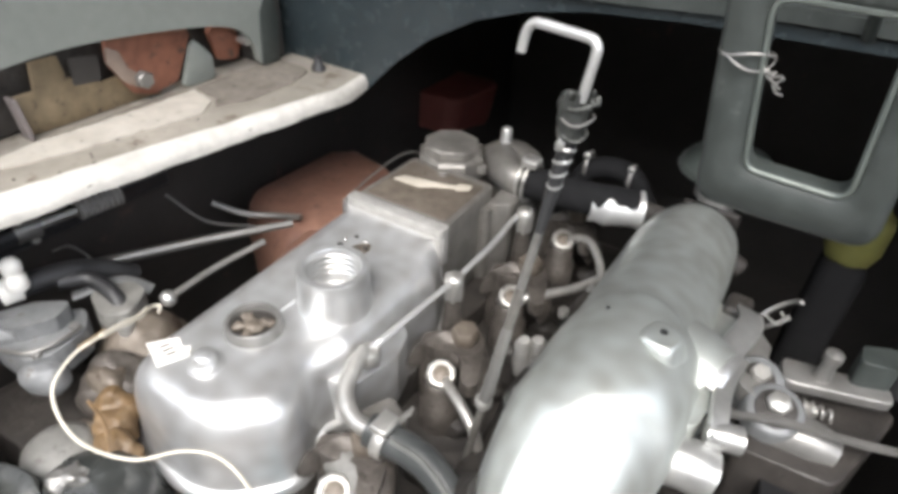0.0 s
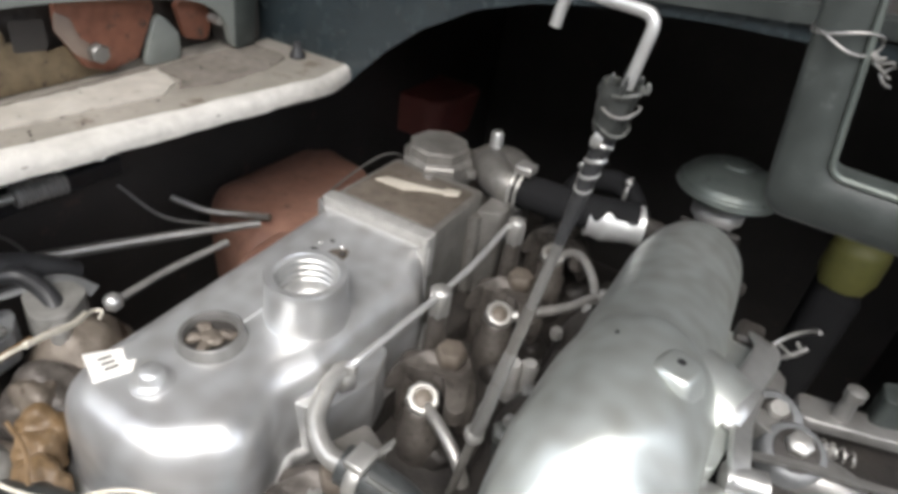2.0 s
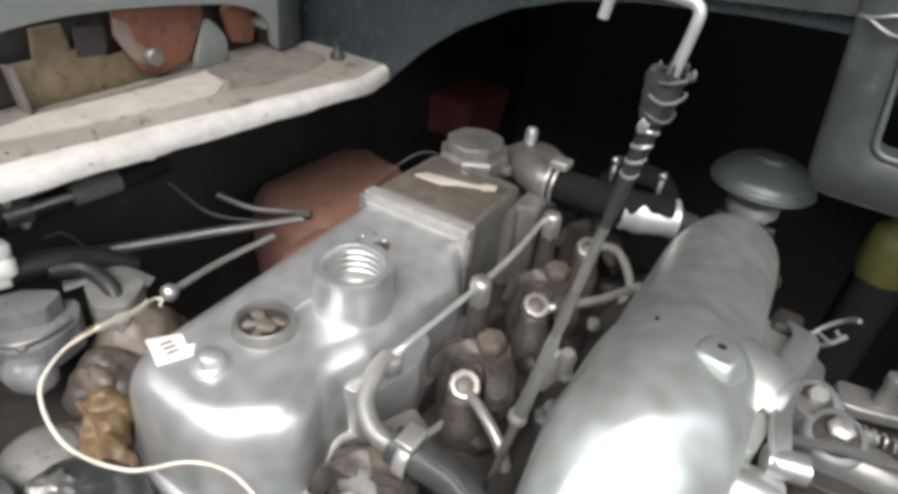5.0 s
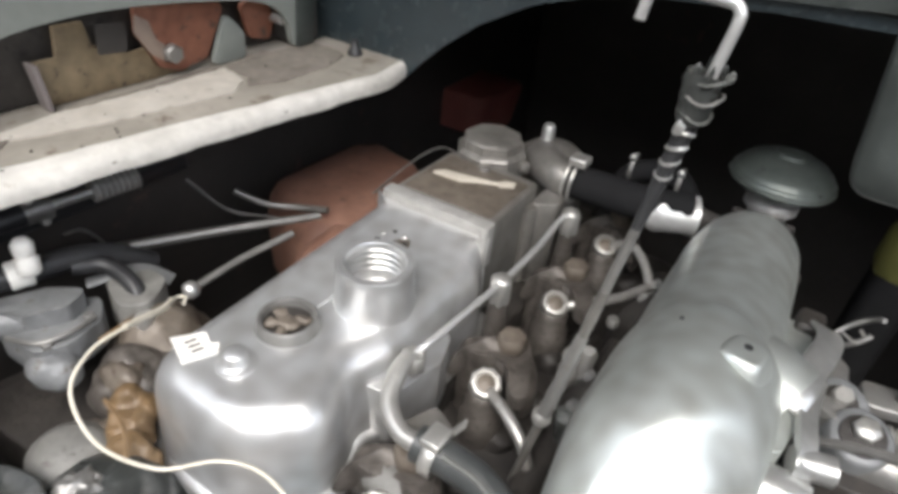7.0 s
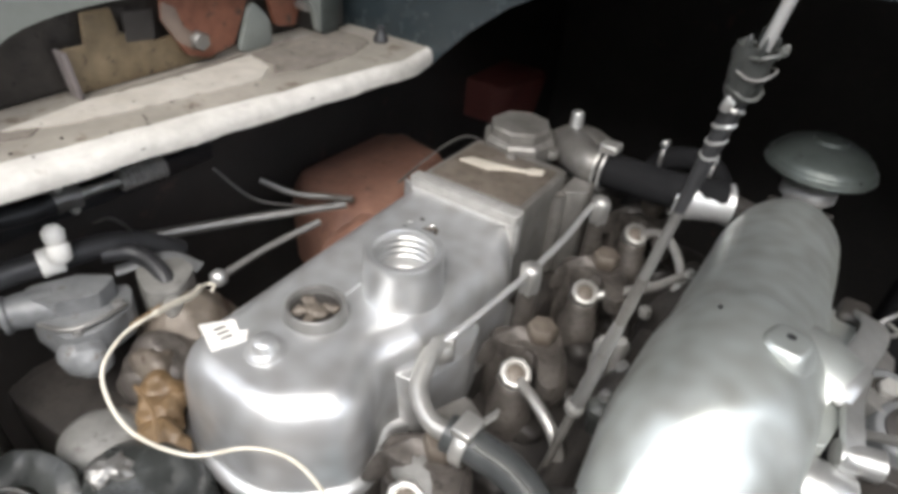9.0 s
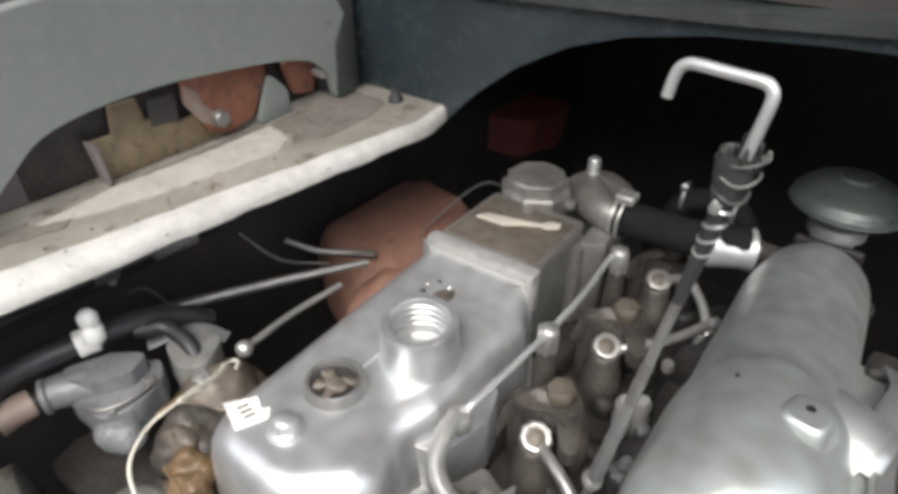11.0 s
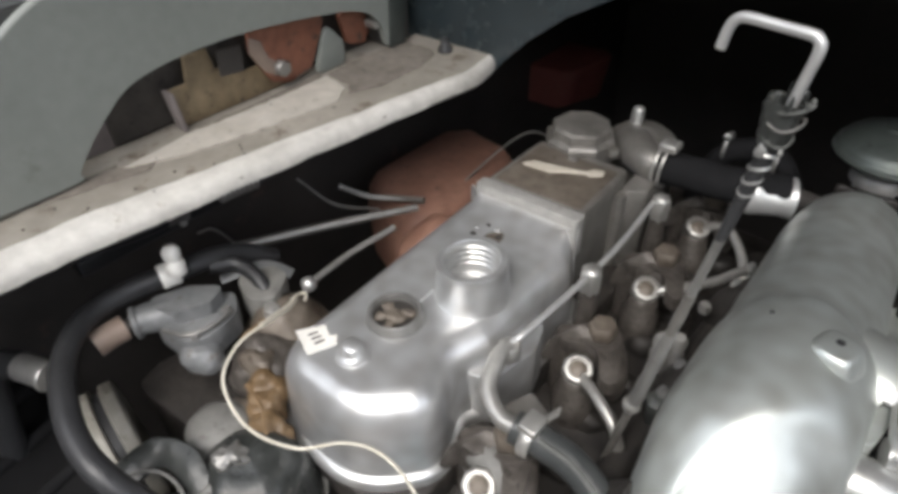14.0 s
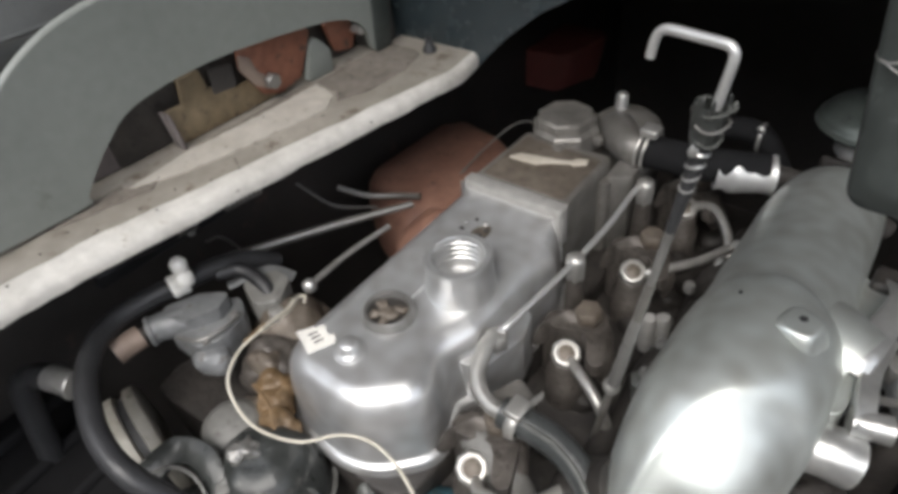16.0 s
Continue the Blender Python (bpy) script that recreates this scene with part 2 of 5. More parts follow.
def loft(bm, rings, close0=True, close1=True, around=True):
    vs = [[bm.verts.new(p) for p in r] for r in rings]
    n = len(vs[0])
    for a, b in zip(vs, vs[1:]):
        for i in range(n if around else n - 1):
            j = (i + 1) % n
            bm.faces.new((a[i], a[j], b[j], b[i]))
    if close0:
        bm.faces.new(vs[0][::-1])
    if close1:
        bm.faces.new(vs[-1])
    return bm


def spline(pts, per=8):
    p = [Vector(q) for q in pts]
    p = [2 * p[0] - p[1]] + p + [2 * p[-1] - p[-2]]
    out = []
    for i in range(1, len(p) - 2):
        for k in range(per):
            t = k / per
            out.append(0.5 * (2 * p[i] + (p[i + 1] - p[i - 1]) * t + (2 * p[i - 1] - 5 * p[i] + 4 * p[i + 1] - p[i + 2]) * t * t
                              + (3 * p[i] - p[i - 1] - 3 * p[i + 1] + p[i + 2]) * t ** 3))
    return out + [p[-2]]


def tube(pts, r, seg=10, per=8, r1=None, straight=False, bm=None, wobble=0.0, ribs=0.0):
    """A round pipe along a smooth line; r1: the radius at its end; ribs: depth of rings along it."""
    bm = bm or bmesh.new()
    line = [Vector(q) for q in pts] if straight else spline(pts, per)
    n = len(line)
    rings, side = [], None
    for i, p in enumerate(line):
        d = (line[min(i + 1, n - 1)] - line[max(i - 1, 0)]).normalized()
        if side is None:
            side = d.orthogonal().normalized()
        side = (side - d * side.dot(d)).normalized()
        up = d.cross(side)
        rad = r + ((r1 - r) * i / (n - 1) if r1 is not None else 0) + (ribs if i % 2 else 0)
        rad *= 1 + wobble * noise.noise(p * 90)
        rings.append([p + rad * (math.cos(2 * math.pi * k / seg) * side + math.sin(2 * math.pi * k / seg) * up) for k in range(seg)])
    return loft(bm, rings)


def lathe(profile, at, axis=(0, 0, 1), seg=24, bm=None, turn=0.0, caps=True):
    """A turned body: profile of (radius, height) along the axis from at."""
    bm = bm or bmesh.new()
    q = Vector((0, 0, 1)).rotation_difference(Vector(axis).normalized())
    at = Vector(at)
    rings = []
    for r, h in profile:
        r = max(r, 0.0002)
        rings.append([at + q @ Vector((r * math.cos(2 * math.pi * k / seg + turn), r * math.sin(2 * math.pi * k / seg + turn), h)) for k in range(seg)])
    return loft(bm, rings, caps, caps)


def hexnut(at, r, h, axis=(0, 0, 1), bore=0.0, turn=0.0, bm=None):
    """A six-sided nut or bolt head with chamfered corners."""
    p = [(r * 0.9, 0), (r, h * 0.15), (r, h * 0.8), (r * 0.85, h)]
    if bore:
        p += [(bore, h), (bore, h * 0.4), (0, h * 0.4)]
    return lathe(p, at, axis, 6, bm, turn)


def slab(outline, z0, z1, bevel=0.0, axis="z", bm=None, segs=2):
    """A plate with that outline, from z0 to z1 along the axis, with rounded edges."""
    bm = bm or bmesh.new()
    own = bmesh.new()
    place = {"z": lambda a, b, c: (a, b, c), "x": lambda a, b, c: (c, a, b), "y": lambda a, b, c: (a, c, b)}[axis]
    loft(own, [[place(a, b, z) for a, b in outline] for z in (z0, z1)])
    bmesh.ops.recalc_face_normals(own, faces=own.faces)
    if bevel:
        bmesh.ops.bevel(own, geom=own.edges, offset=bevel, segments=segs, affect="EDGES", profile=0.5, clamp_overlap=True)
    me = bpy.data.meshes.new("scratch")
    own.to_mesh(me)
    own.free()
    bm.from_mesh(me)
    bpy.data.meshes.remove(me)
    return bm


def block(lo, hi, bevel=0.003, bm=None, turn=0.0, segs=2):
    """A block between two corners, turned by degrees about its own upright axis, with rounded edges."""
    cx, cy = (lo[0] + hi[0]) / 2, (lo[1] + hi[1]) / 2
    c, s = math.cos(radians(turn)), math.sin(radians(turn))
    pts = [(lo[0], lo[1]), (hi[0], lo[1]), (hi[0], hi[1]), (lo[0], hi[1])]
    pts = [(cx + (x - cx) * c - (y - cy) * s, cy + (x - cx) * s + (y - cy) * c) for x, y in pts]
    return slab(pts, lo[2], hi[2], bevel, "z", bm, segs)


def rounded(pts, r, seg=6):
    """An outline with its corners rounded; r: one radius, or one per corner."""
    out, n = [], len(pts)
    for i in range(n):
        p, a, b = Vector(pts[i]), Vector(pts[i - 1]), Vector(pts[(i + 1) % n])
        rad = r[i] if isinstance(r, (list, tuple)) else r
        u, v = (a - p).normalized(), (b - p).normalized()
        ang = u.angle(v)
        d = min(rad / math.tan(ang / 2), 0.48 * min((a - p).length, (b - p).length))
        for k in range(seg + 1):
            t = k / seg
            q = (1 - t) ** 2 * (p + u * d) + 2 * t * (1 - t) * p + t * t * (p + v * d)
            out.append((q.x, q.y))
    return out


def inset(outline, d):
    """The outline moved inwards by d (it runs counter-clockwise)."""
    n, out = len(outline), []
    for i in range(n):
        a, b = Vector(outline[i - 1]), Vector(outline[(i + 1) % n])
        t = (b - a).normalized()
        out.append((outline[i][0] - t.y * d, outline[i][1] + t.x * d))
    return out


def blob(at, radii, amp=0.12, scale=40.0, sub=3, bm=None, turn=0.0):
    """A rounded uneven lump."""
    own = bmesh.new()
    bmesh.ops.create_icosphere(own, subdivisions=sub, radius=1.0)
    c, sn = math.cos(radians(turn)), math.sin(radians(turn))
    at = Vector(at)
    for v in own.verts:
        p = Vector((v.co.x * radii[0], v.co.y * radii[1], v.co.z * radii[2]))
        p *= 1 + amp * noise.noise((p + at) * scale) + 0.4 * amp * noise.noise((p + at) * scale * 2.7)
        v.co = at + Vector((p.x * c - p.y * sn, p.x * sn + p.y * c, p.z))
    if bm is None:
        return own
    me = bpy.data.meshes.new("scratch")
    own.to_mesh(me)
    own.free()
    bm.from_mesh(me)
    bpy.data.meshes.remove(me)
    return bm


def ribbon(pts, width, thick, up=(0, 0, 1), per=8):
    """A flat strap along a smooth line."""
    line, rings, n = spline(pts, per), [], 0
    n = len(line)
    up = Vector(up)
    for i, p in enumerate(line):
        d = (line[min(i + 1, n - 1)] - line[max(i - 1, 0)]).normalized()
        a = d.cross(up).normalized() * width / 2
        b = a.cross(d).normalized() * thick / 2
        rings.append([p - a * 0.9 - b, p + a * 0.9 - b, p + a - b * 0.4, p + a + b * 0.4, p + a * 0.9 + b, p - a * 0.9 + b, p - a + b * 0.4, p - a - b * 0.4])
    return loft(bmesh.new(), rings)


def lumpy(bm, size, scale):
    """Uneven surface, as of cast or crumpled stuff."""
    bm.normal_update()
    for v in bm.verts:
        v.co += v.normal * size * noise.noise(v.co * scale)
    return bm


# ---------------------------------------------------------------- setting
g = bmesh.new()
loft(g, [[(-60, -60, 0), (60, -60, 0), (60, 60, 0), (-60, 60, 0)], [(-60, -60, -0.2), (60, -60, -0.2), (60, 60, -0.2), (-60, 60, -0.2)]])
lone("ground", g, EARTH, "dusty bare ground under the vehicle", "ground", kind="structure")
# Dark wall added for the blackness behind the engine.
lone("wall_rear", block((-1.2, 1.15, 0.02), (1.2, 1.2, 2.0), 0), DARK, "dark wall added for the shade behind the engine", "wall", kind="structure")
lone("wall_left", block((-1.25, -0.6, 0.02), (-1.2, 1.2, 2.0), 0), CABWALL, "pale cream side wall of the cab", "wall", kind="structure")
# Unseen wall added to limit light from the right.
lone("wall_right", block((0.6, 0.12, 0.02), (0.65, 1.15, 1.168), 0), DARK, "unseen dark side wall added to limit the light", "wall", kind="structure")
# Unseen roof added to shut the sky off the rear.
lone("ceiling", block((-1.25, 0.0, 2.0), (1.2, 1.2, 2.04), 0), DARK, "unseen dark roof added to block the sky", "ceiling", kind="structure")
# Two unseen walls added to cut off low sky and shape the reflections.
lone("sky_blocker_front", block((-5.0, -3.7, 0.0), (6.2, -3.5, 3.4), 0), SKYBLOCK, "unseen grey wall added to block the low sky", "wall", kind="structure")
lone("sky_blocker_side", block((6.0, -3.5, 0.0), (6.2, 6.0, 3.0), 0), SKYBLOCK, "unseen grey wall added to block the low sky", "wall", kind="structure")
# Dark shell added round the bay; its shade lies partly in the colour.
lone("shade_roof", block((-1.2, 0.4605, 1.172), (0.6, 1.15, 1.19), 0), DARK, "dark cover added to shade the rear of the engine", "ceiling", kind="structure")
lone("bay_wall", block((-0.56, -0.5, 0.3), (-0.53, 1.15, 1.02), 0), DARK, "near-black wall added round the bay for its shade", "wall", kind="structure")
lone("bay_wall_right", block((0.30, -0.3, 0.3), (0.33, 1.15, 0.98), 0), DARK, "near-black wall added round the bay for its shade", "wall", kind="structure")
lone("bay_floor", block((-0.53, -0.5, 0.3), (0.6, 1.15, 0.33), 0), DARK, "near-black tray added under the engine for the bay's shade", "floor", kind="structure")


# arched bulkhead of blue sheet with a pale ledge on top
def bulkhead():
    th = thing("bulkhead_panel", (-0.35, 0.46, 1.03), "dark blue grey painted sheet with an arched lower edge", "panel", kind="structure")
    arch = [(-0.345, 1.030), (-0.333, 1.043), (-0.306, 1.070), (-0.270, 1.098), (-0.225, 1.123), (-0.180, 1.138), (-0.130, 1.147), (-0.06, 1.153), (0.1, 1.158), (0.6, 1.16)]
    top = [(0.6, 1.172), (-0.36, 1.158), (-0.40, 1.165), (-0.9, 1.168), (-0.9, 1.03)]
    part("sheet", slab(arch + top, 0.456, 0.460, 0.0, "y"), BLUE, th, smooth=None)
    ledge = bmesh.new()
    rings = []
    for x, z in [(-0.46, 1.176), (-0.40, 1.165), (-0.35, 1.153), (-0.30, 1.149), (-0.2, 1.153), (-0.1, 1.158), (0.0, 1.166), (0.2, 1.17), (0.6, 1.172)]:
        rings.append([(x, 0.450, z), (x, 0.450, z + 0.009), (x, 0.470, z + 0.013), (x, 0.470, z)])
    part("ledge", loft(ledge, rings), FRAMEGREY, th, "pale grey worn ledge")
    return th


bulkhead()


# worn sill along the bay
def sill():
    th = thing("sill", (-0.40, 0.2, 1.02), "cream painted sill with worn flaking edge beside the engine", "sill", kind="structure")
    n = 90
    flat, lip = [], []
    for i in range(n + 1):
        y = -0.45 + 0.9055 * i / n
        x = -0.378 + 0.050 * max(0, y - 0.05) / 0.39 + 0.0016 * noise.noise((0, y * 45, 0)) + 0.0012 * noise.noise((0, y * 130, 0))
        x -= 0.013 * (max(0.0, y - 0.400) / 0.055) ** 2
        w = 0.022 - 0.013 * min(1.0, max(0.0, (y - 0.12) / 0.28)) + 0.003 * noise.noise((7, y * 25, 0))
        dz = 0.0012 * noise.noise((3, y * 30, 0))
        back = -1.2 if y < 0.432 else -0.40
        flat.append([(back, y, 1.048), (-0.44, y, 1.0485), (x - w, y, 1.0493 + dz), (x - w, y, 1.044), (back, y, 1.040)])
        lip.append([(x - w + 0.0002, y, 1.0495 + dz), (x - 0.55 * w, y, 1.0490 + dz), (x - 0.18 * w, y, 1.0465), (x, y, 1.0415 + dz), (x, y, 1.0365 + dz), (x - 0.003, y, 1.0355), (x - w + 0.0002, y, 1.043)])
    part("floor_sheet", loft(bmesh.new(), flat), SILL, th)
    part("lip", lumpy(loft(bmesh.new(), lip), 0.0009, 160), LIP, th, "worn lip whitened for the light it catches")
    for k in range(7):
        y = -0.02 + 0.066 * k + 0.02 * random.random()
        x = -0.379 + 0.050 * max(0, y - 0.05) / 0.39
        part("rust_chip", blob((x - 0.001, y, 1.0395 + 0.004 * random.random()), (0.0014, 0.0012 + 0.003 * random.random(), 0.0009), 0.5, 200, 2), SOIL, th)
    def ragged(pts, z0, z1):
        line = []
        for a, b in zip(pts, pts[1:] + pts[:1]):
            for k in range(9):
                p = Vector((*a, 0)).lerp(Vector((*b, 0)), k / 9)
                line.append((p.x + 0.002 * noise.noise(p * 120) + 0.0012 * noise.noise(p * 420), p.y + 0.003 * noise.noise(p * 150)))
        return slab(line, z0, z1, 0)

    edge = [(-0.428, 0.140), (-0.409, 0.178), (-0.399, 0.225), (-0.391, 0.27), (-0.386, 0.302), (-0.401, 0.3235), (-0.431, 0.330), (-0.434, 0.28), (-0.436, 0.2)]
    chip = ragged(edge, 1.0484, 1.0502)
    part("paint_patch", chip, PATCH, th, "pale cream filler patch")
    part("dirt", ragged([(-0.436, 0.334), (-0.404, 0.330), (-0.390, 0.318), (-0.380, 0.345), (-0.377, 0.39), (-0.388, 0.425), (-0.396, 0.431), (-0.436, 0.431)], 1.0484, 1.0497), SOIL, th, "dark dirt caked on the sill")
    part("dirt", ragged([(-0.437, 0.07), (-0.424, 0.10), (-0.412, 0.15), (-0.420, 0.16), (-0.431, 0.137), (-0.437, 0.14)], 1.0484, 1.0496), SOIL, th)
    part("dirt", ragged([(-0.436, 0.205), (-0.4335, 0.23), (-0.4310, 0.29), (-0.4340, 0.325), (-0.437, 0.326)], 1.0490, 1.0509), SOIL, th)
    for k in range(26):
        y, x = -0.05 + 0.47 * random.random(), -0.425 + 0.05 * random.random()
        part("grit", blob((x, y, 1.050), (0.0009, 0.0011, 0.0006), 0.4, 300, 1), BLOCK, th)
    return th


sill()


# ---------------------------------------------------------------- engine
def engine_block():
    th = thing("engine_block", (-0.18, 0.33, 0.33), "oily dark cast iron engine block in the bay", "engine")
    part("crankcase", block((-0.29, 0.12, 0.40), (-0.06, 0.62, 0.80), 0.01), BLOCK, th)
    for y in (0.18, 0.56):
        part("mount", block((-0.22, y - 0.03, 0.33), (-0.13, y + 0.03, 0.41), 0.006), BLOCK, th)
    bm = slab(rounded([(-0.300, 0.125), (-0.085, 0.125), (-0.075, 0.60), (-0.300, 0.60)], 0.02), 0.80, 0.866, 0.003)
    part("cylinder_head", bm, BLOCK, th, "brown rusty cylinder head")
    part("cover_rail", slab(rounded([(-0.300, 0.122), (-0.165, 0.125), (-0.165, 0.60), (-0.300, 0.60)], 0.03), 0.8655, 0.892, 0.002), BLOCK, th)
    for k in range(9):
        y = 0.19 + 0.048 * k
        part("casting_lump", blob((-0.118 + 0.028 * math.sin(3.1 * k), y, 0.868), (0.014, 0.013, 0.012), 0.3, 60, 3), BLOCK, th)
    return th


engine_block()

COVER = rounded([(-0.294, 0.127), (-0.204, 0.126), (-0.1655, 0.170), (-0.184, 0.209), (-0.172, 0.235), (-0.1715, 0.335), (-0.184, 0.362), (-0.292, 0.358)], [0.060, 0.060, 0.030, 0.016, 0.020, 0.020, 0.001, 0.001], 12)


def shoulder(d, k):
    """The cover's outline drawn in towards the top, more on its far side, not at its flat end."""
    out = []
    for (x0, y0), (x, y) in zip(COVER, inset(COVER, 1.0)):
        w = (0.022 - 0.006 * max(0.0, min(1.0, (y0 - 0.24) / 0.10))) if x0 > -0.2 else 0.020
        t = d + k * w
        out.append((x0 + (x - x0) * t, y0 + (y - y0) * t if y0 < 0.35 else y0))
    return out


def valve_cover():
    th = thing("valve_cover", (-0.235, 0.25, 0.892), "silver painted rounded valve cover with open filler neck", "engine cover")
    rings = []
    for d, z in [(-0.005, 0.892), (-0.005, 0.899), (-0.0035, 0.9008), (-0.0003, 0.902), (0.0, 0.907), (0.0015, 0.930)]:
        rings.append([(x, y, z) for x, y in inset(COVER, d)])
    for k in range(1, 8):
        a = math.pi / 2 * k / 7
        rings.append([(x, min(y, 0.3585), 0.940 + 0.026 * math.sin(a)) for x, y in shoulder(0.0025, 1 - math.cos(a))])
    # the top runs up to the flange behind it, and is capped by a fine grid so that the rise is smooth
    rise = lambda x, y: 0.0125 * min(1.0, max(0.0, (y - 0.298) / 0.055)) ** 1.4
    top = rings[-1]
    for k in range(1, 9):
        s = 1 - k / 8.02
        mid = lambda y: min(max(y, 0.190), 0.325)
        rings.append([(-0.236 + (x + 0.236) * s, mid(y) + (y - mid(y)) * s, z + 0.0012 * (1 - s)) for x, y, z in top])
    rings = [[(x, y, z + (rise(x, y) * max(0.0, min(1.0, (z - 0.93) / 0.036)))) for x, y, z in r] for r in rings]
    bm = bmesh.new()
    loft(bm, rings, True, True)
    part("shell", bm, SILVER, th)
    # tall open neck
    neck = lathe([(0.0285, 0.948), (0.0280, 0.963), (0.0275, 0.968), (0.0268, 0.974), (0.0258, 0.990), (0.0258, 0.997), (0.0250, 0.9985), (0.0205, 0.9985), (0.0195, 0.997), (0.0195, 0.966), (0.0, 0.965)], (-0.214, 0.262, 0), seg=40)
    nk = part("filler_neck", neck, SILVER, th)
    for k in range(4):
        z = 0.993 - 0.005 * k
        part("thread", lathe([(0.0195, z - 0.001), (0.0182, z), (0.0195, z + 0.001)], (-0.214, 0.262, 0), seg=32, caps=False), ALU, nk)
    # Black disc just above the shell paints the depth of the neck.
    part("bore_shade", lathe([(0.0193, 0.9665), (0.0193, 0.9672), (0, 0.9672)], (-0.214, 0.262, 0), seg=32), BLACK, nk, "dark disc for the shade down the bore")
    # low open hole with rim
    rim = lathe([(0.0215, 0.965), (0.0195, 0.9685), (0.0188, 0.9735), (0.0178, 0.9745), (0.0160, 0.974), (0.0152, 0.9715), (0.0150, 0.9668)], (-0.239, 0.208, 0), seg=36)
    rm = part("breather_rim", rim, DULL, th)
    # Dark disc again for the shade inside the rim.
    part("bore_shade", lathe([(0.0152, 0.9660), (0.0152, 0.9690), (0, 0.9690)], (-0.239, 0.208, 0), seg=32), BLOCK, rm, "dark disc for the shade down the bore")
    for a, r, w in ((0, 0.001, 0.0085), (40, 0.009, 0.0055), (165, 0.009, 0.006), (290, 0.010, 0.0048), (230, 0.009, 0.005)):
        part("lug", blob((-0.239 + r * math.cos(radians(a)), 0.208 + r * math.sin(radians(a)), 0.9705), (w, w * 0.7, 0.0026), 0.6, 140, 3, turn=a), BOXTOP, rm)
    part("stud", lathe([(0.0125, 0.9645), (0.0120, 0.9672), (0.0080, 0.9680), (0.0072, 0.9690), (0.0070, 0.9745), (0.0062, 0.9755), (0, 0.9757)], (-0.2385, 0.1675, 0), seg=24), SILVER, th)
    # cast swirl behind the neck
    mk = part("cast_mark", lathe([(0.015, 0.9685), (0.0145, 0.9718), (0.004, 0.9724), (0, 0.9725)], (-0.243, 0.316, 0), seg=20), BOXTOP, th, "dark stained casting mark")
    for k in range(7):
        a = radians(52 * k + 12)
        part("cast_pip", blob((-0.243 + 0.011 * math.cos(a), 0.316 + 0.010 * math.sin(a), 0.9726), (0.0032, 0.0026, 0.002), 0.4, 150, 2), ALU if k % 2 else BLOCK, mk)
    # web along the far side
    part("web", lumpy(slab(rounded([(-0.190, 0.215), (-0.166, 0.222), (-0.158, 0.262), (-0.165, 0.285), (-0.188, 0.30)], 0.01, 5), 0.893, 0.942, 0.008, segs=3), 0.001, 60), SILVER, th)
    return th


valve_cover()

lab = bmesh.new()
slab([(-0.284, 0.156), (-0.262, 0.148), (-0.253, 0.166), (-0.259, 0.172), (-0.262, 0.168), (-0.272, 0.173)], 0.9655, 0.9672, 0.0, "z", lab)
tag = lone("paper_tag", lab, LABEL, "torn white paper tag stuck on the valve cover", "label", smooth=None)
for k in range(3):
    part("print_bar", block((-0.273 + 0.0045 * k, 0.1585 - 0.001 * k, 0.9671), (-0.2715 + 0.0045 * k, 0.1655 - 0.001 * k, 0.9675), 0, turn=-20), BLOCK, tag)


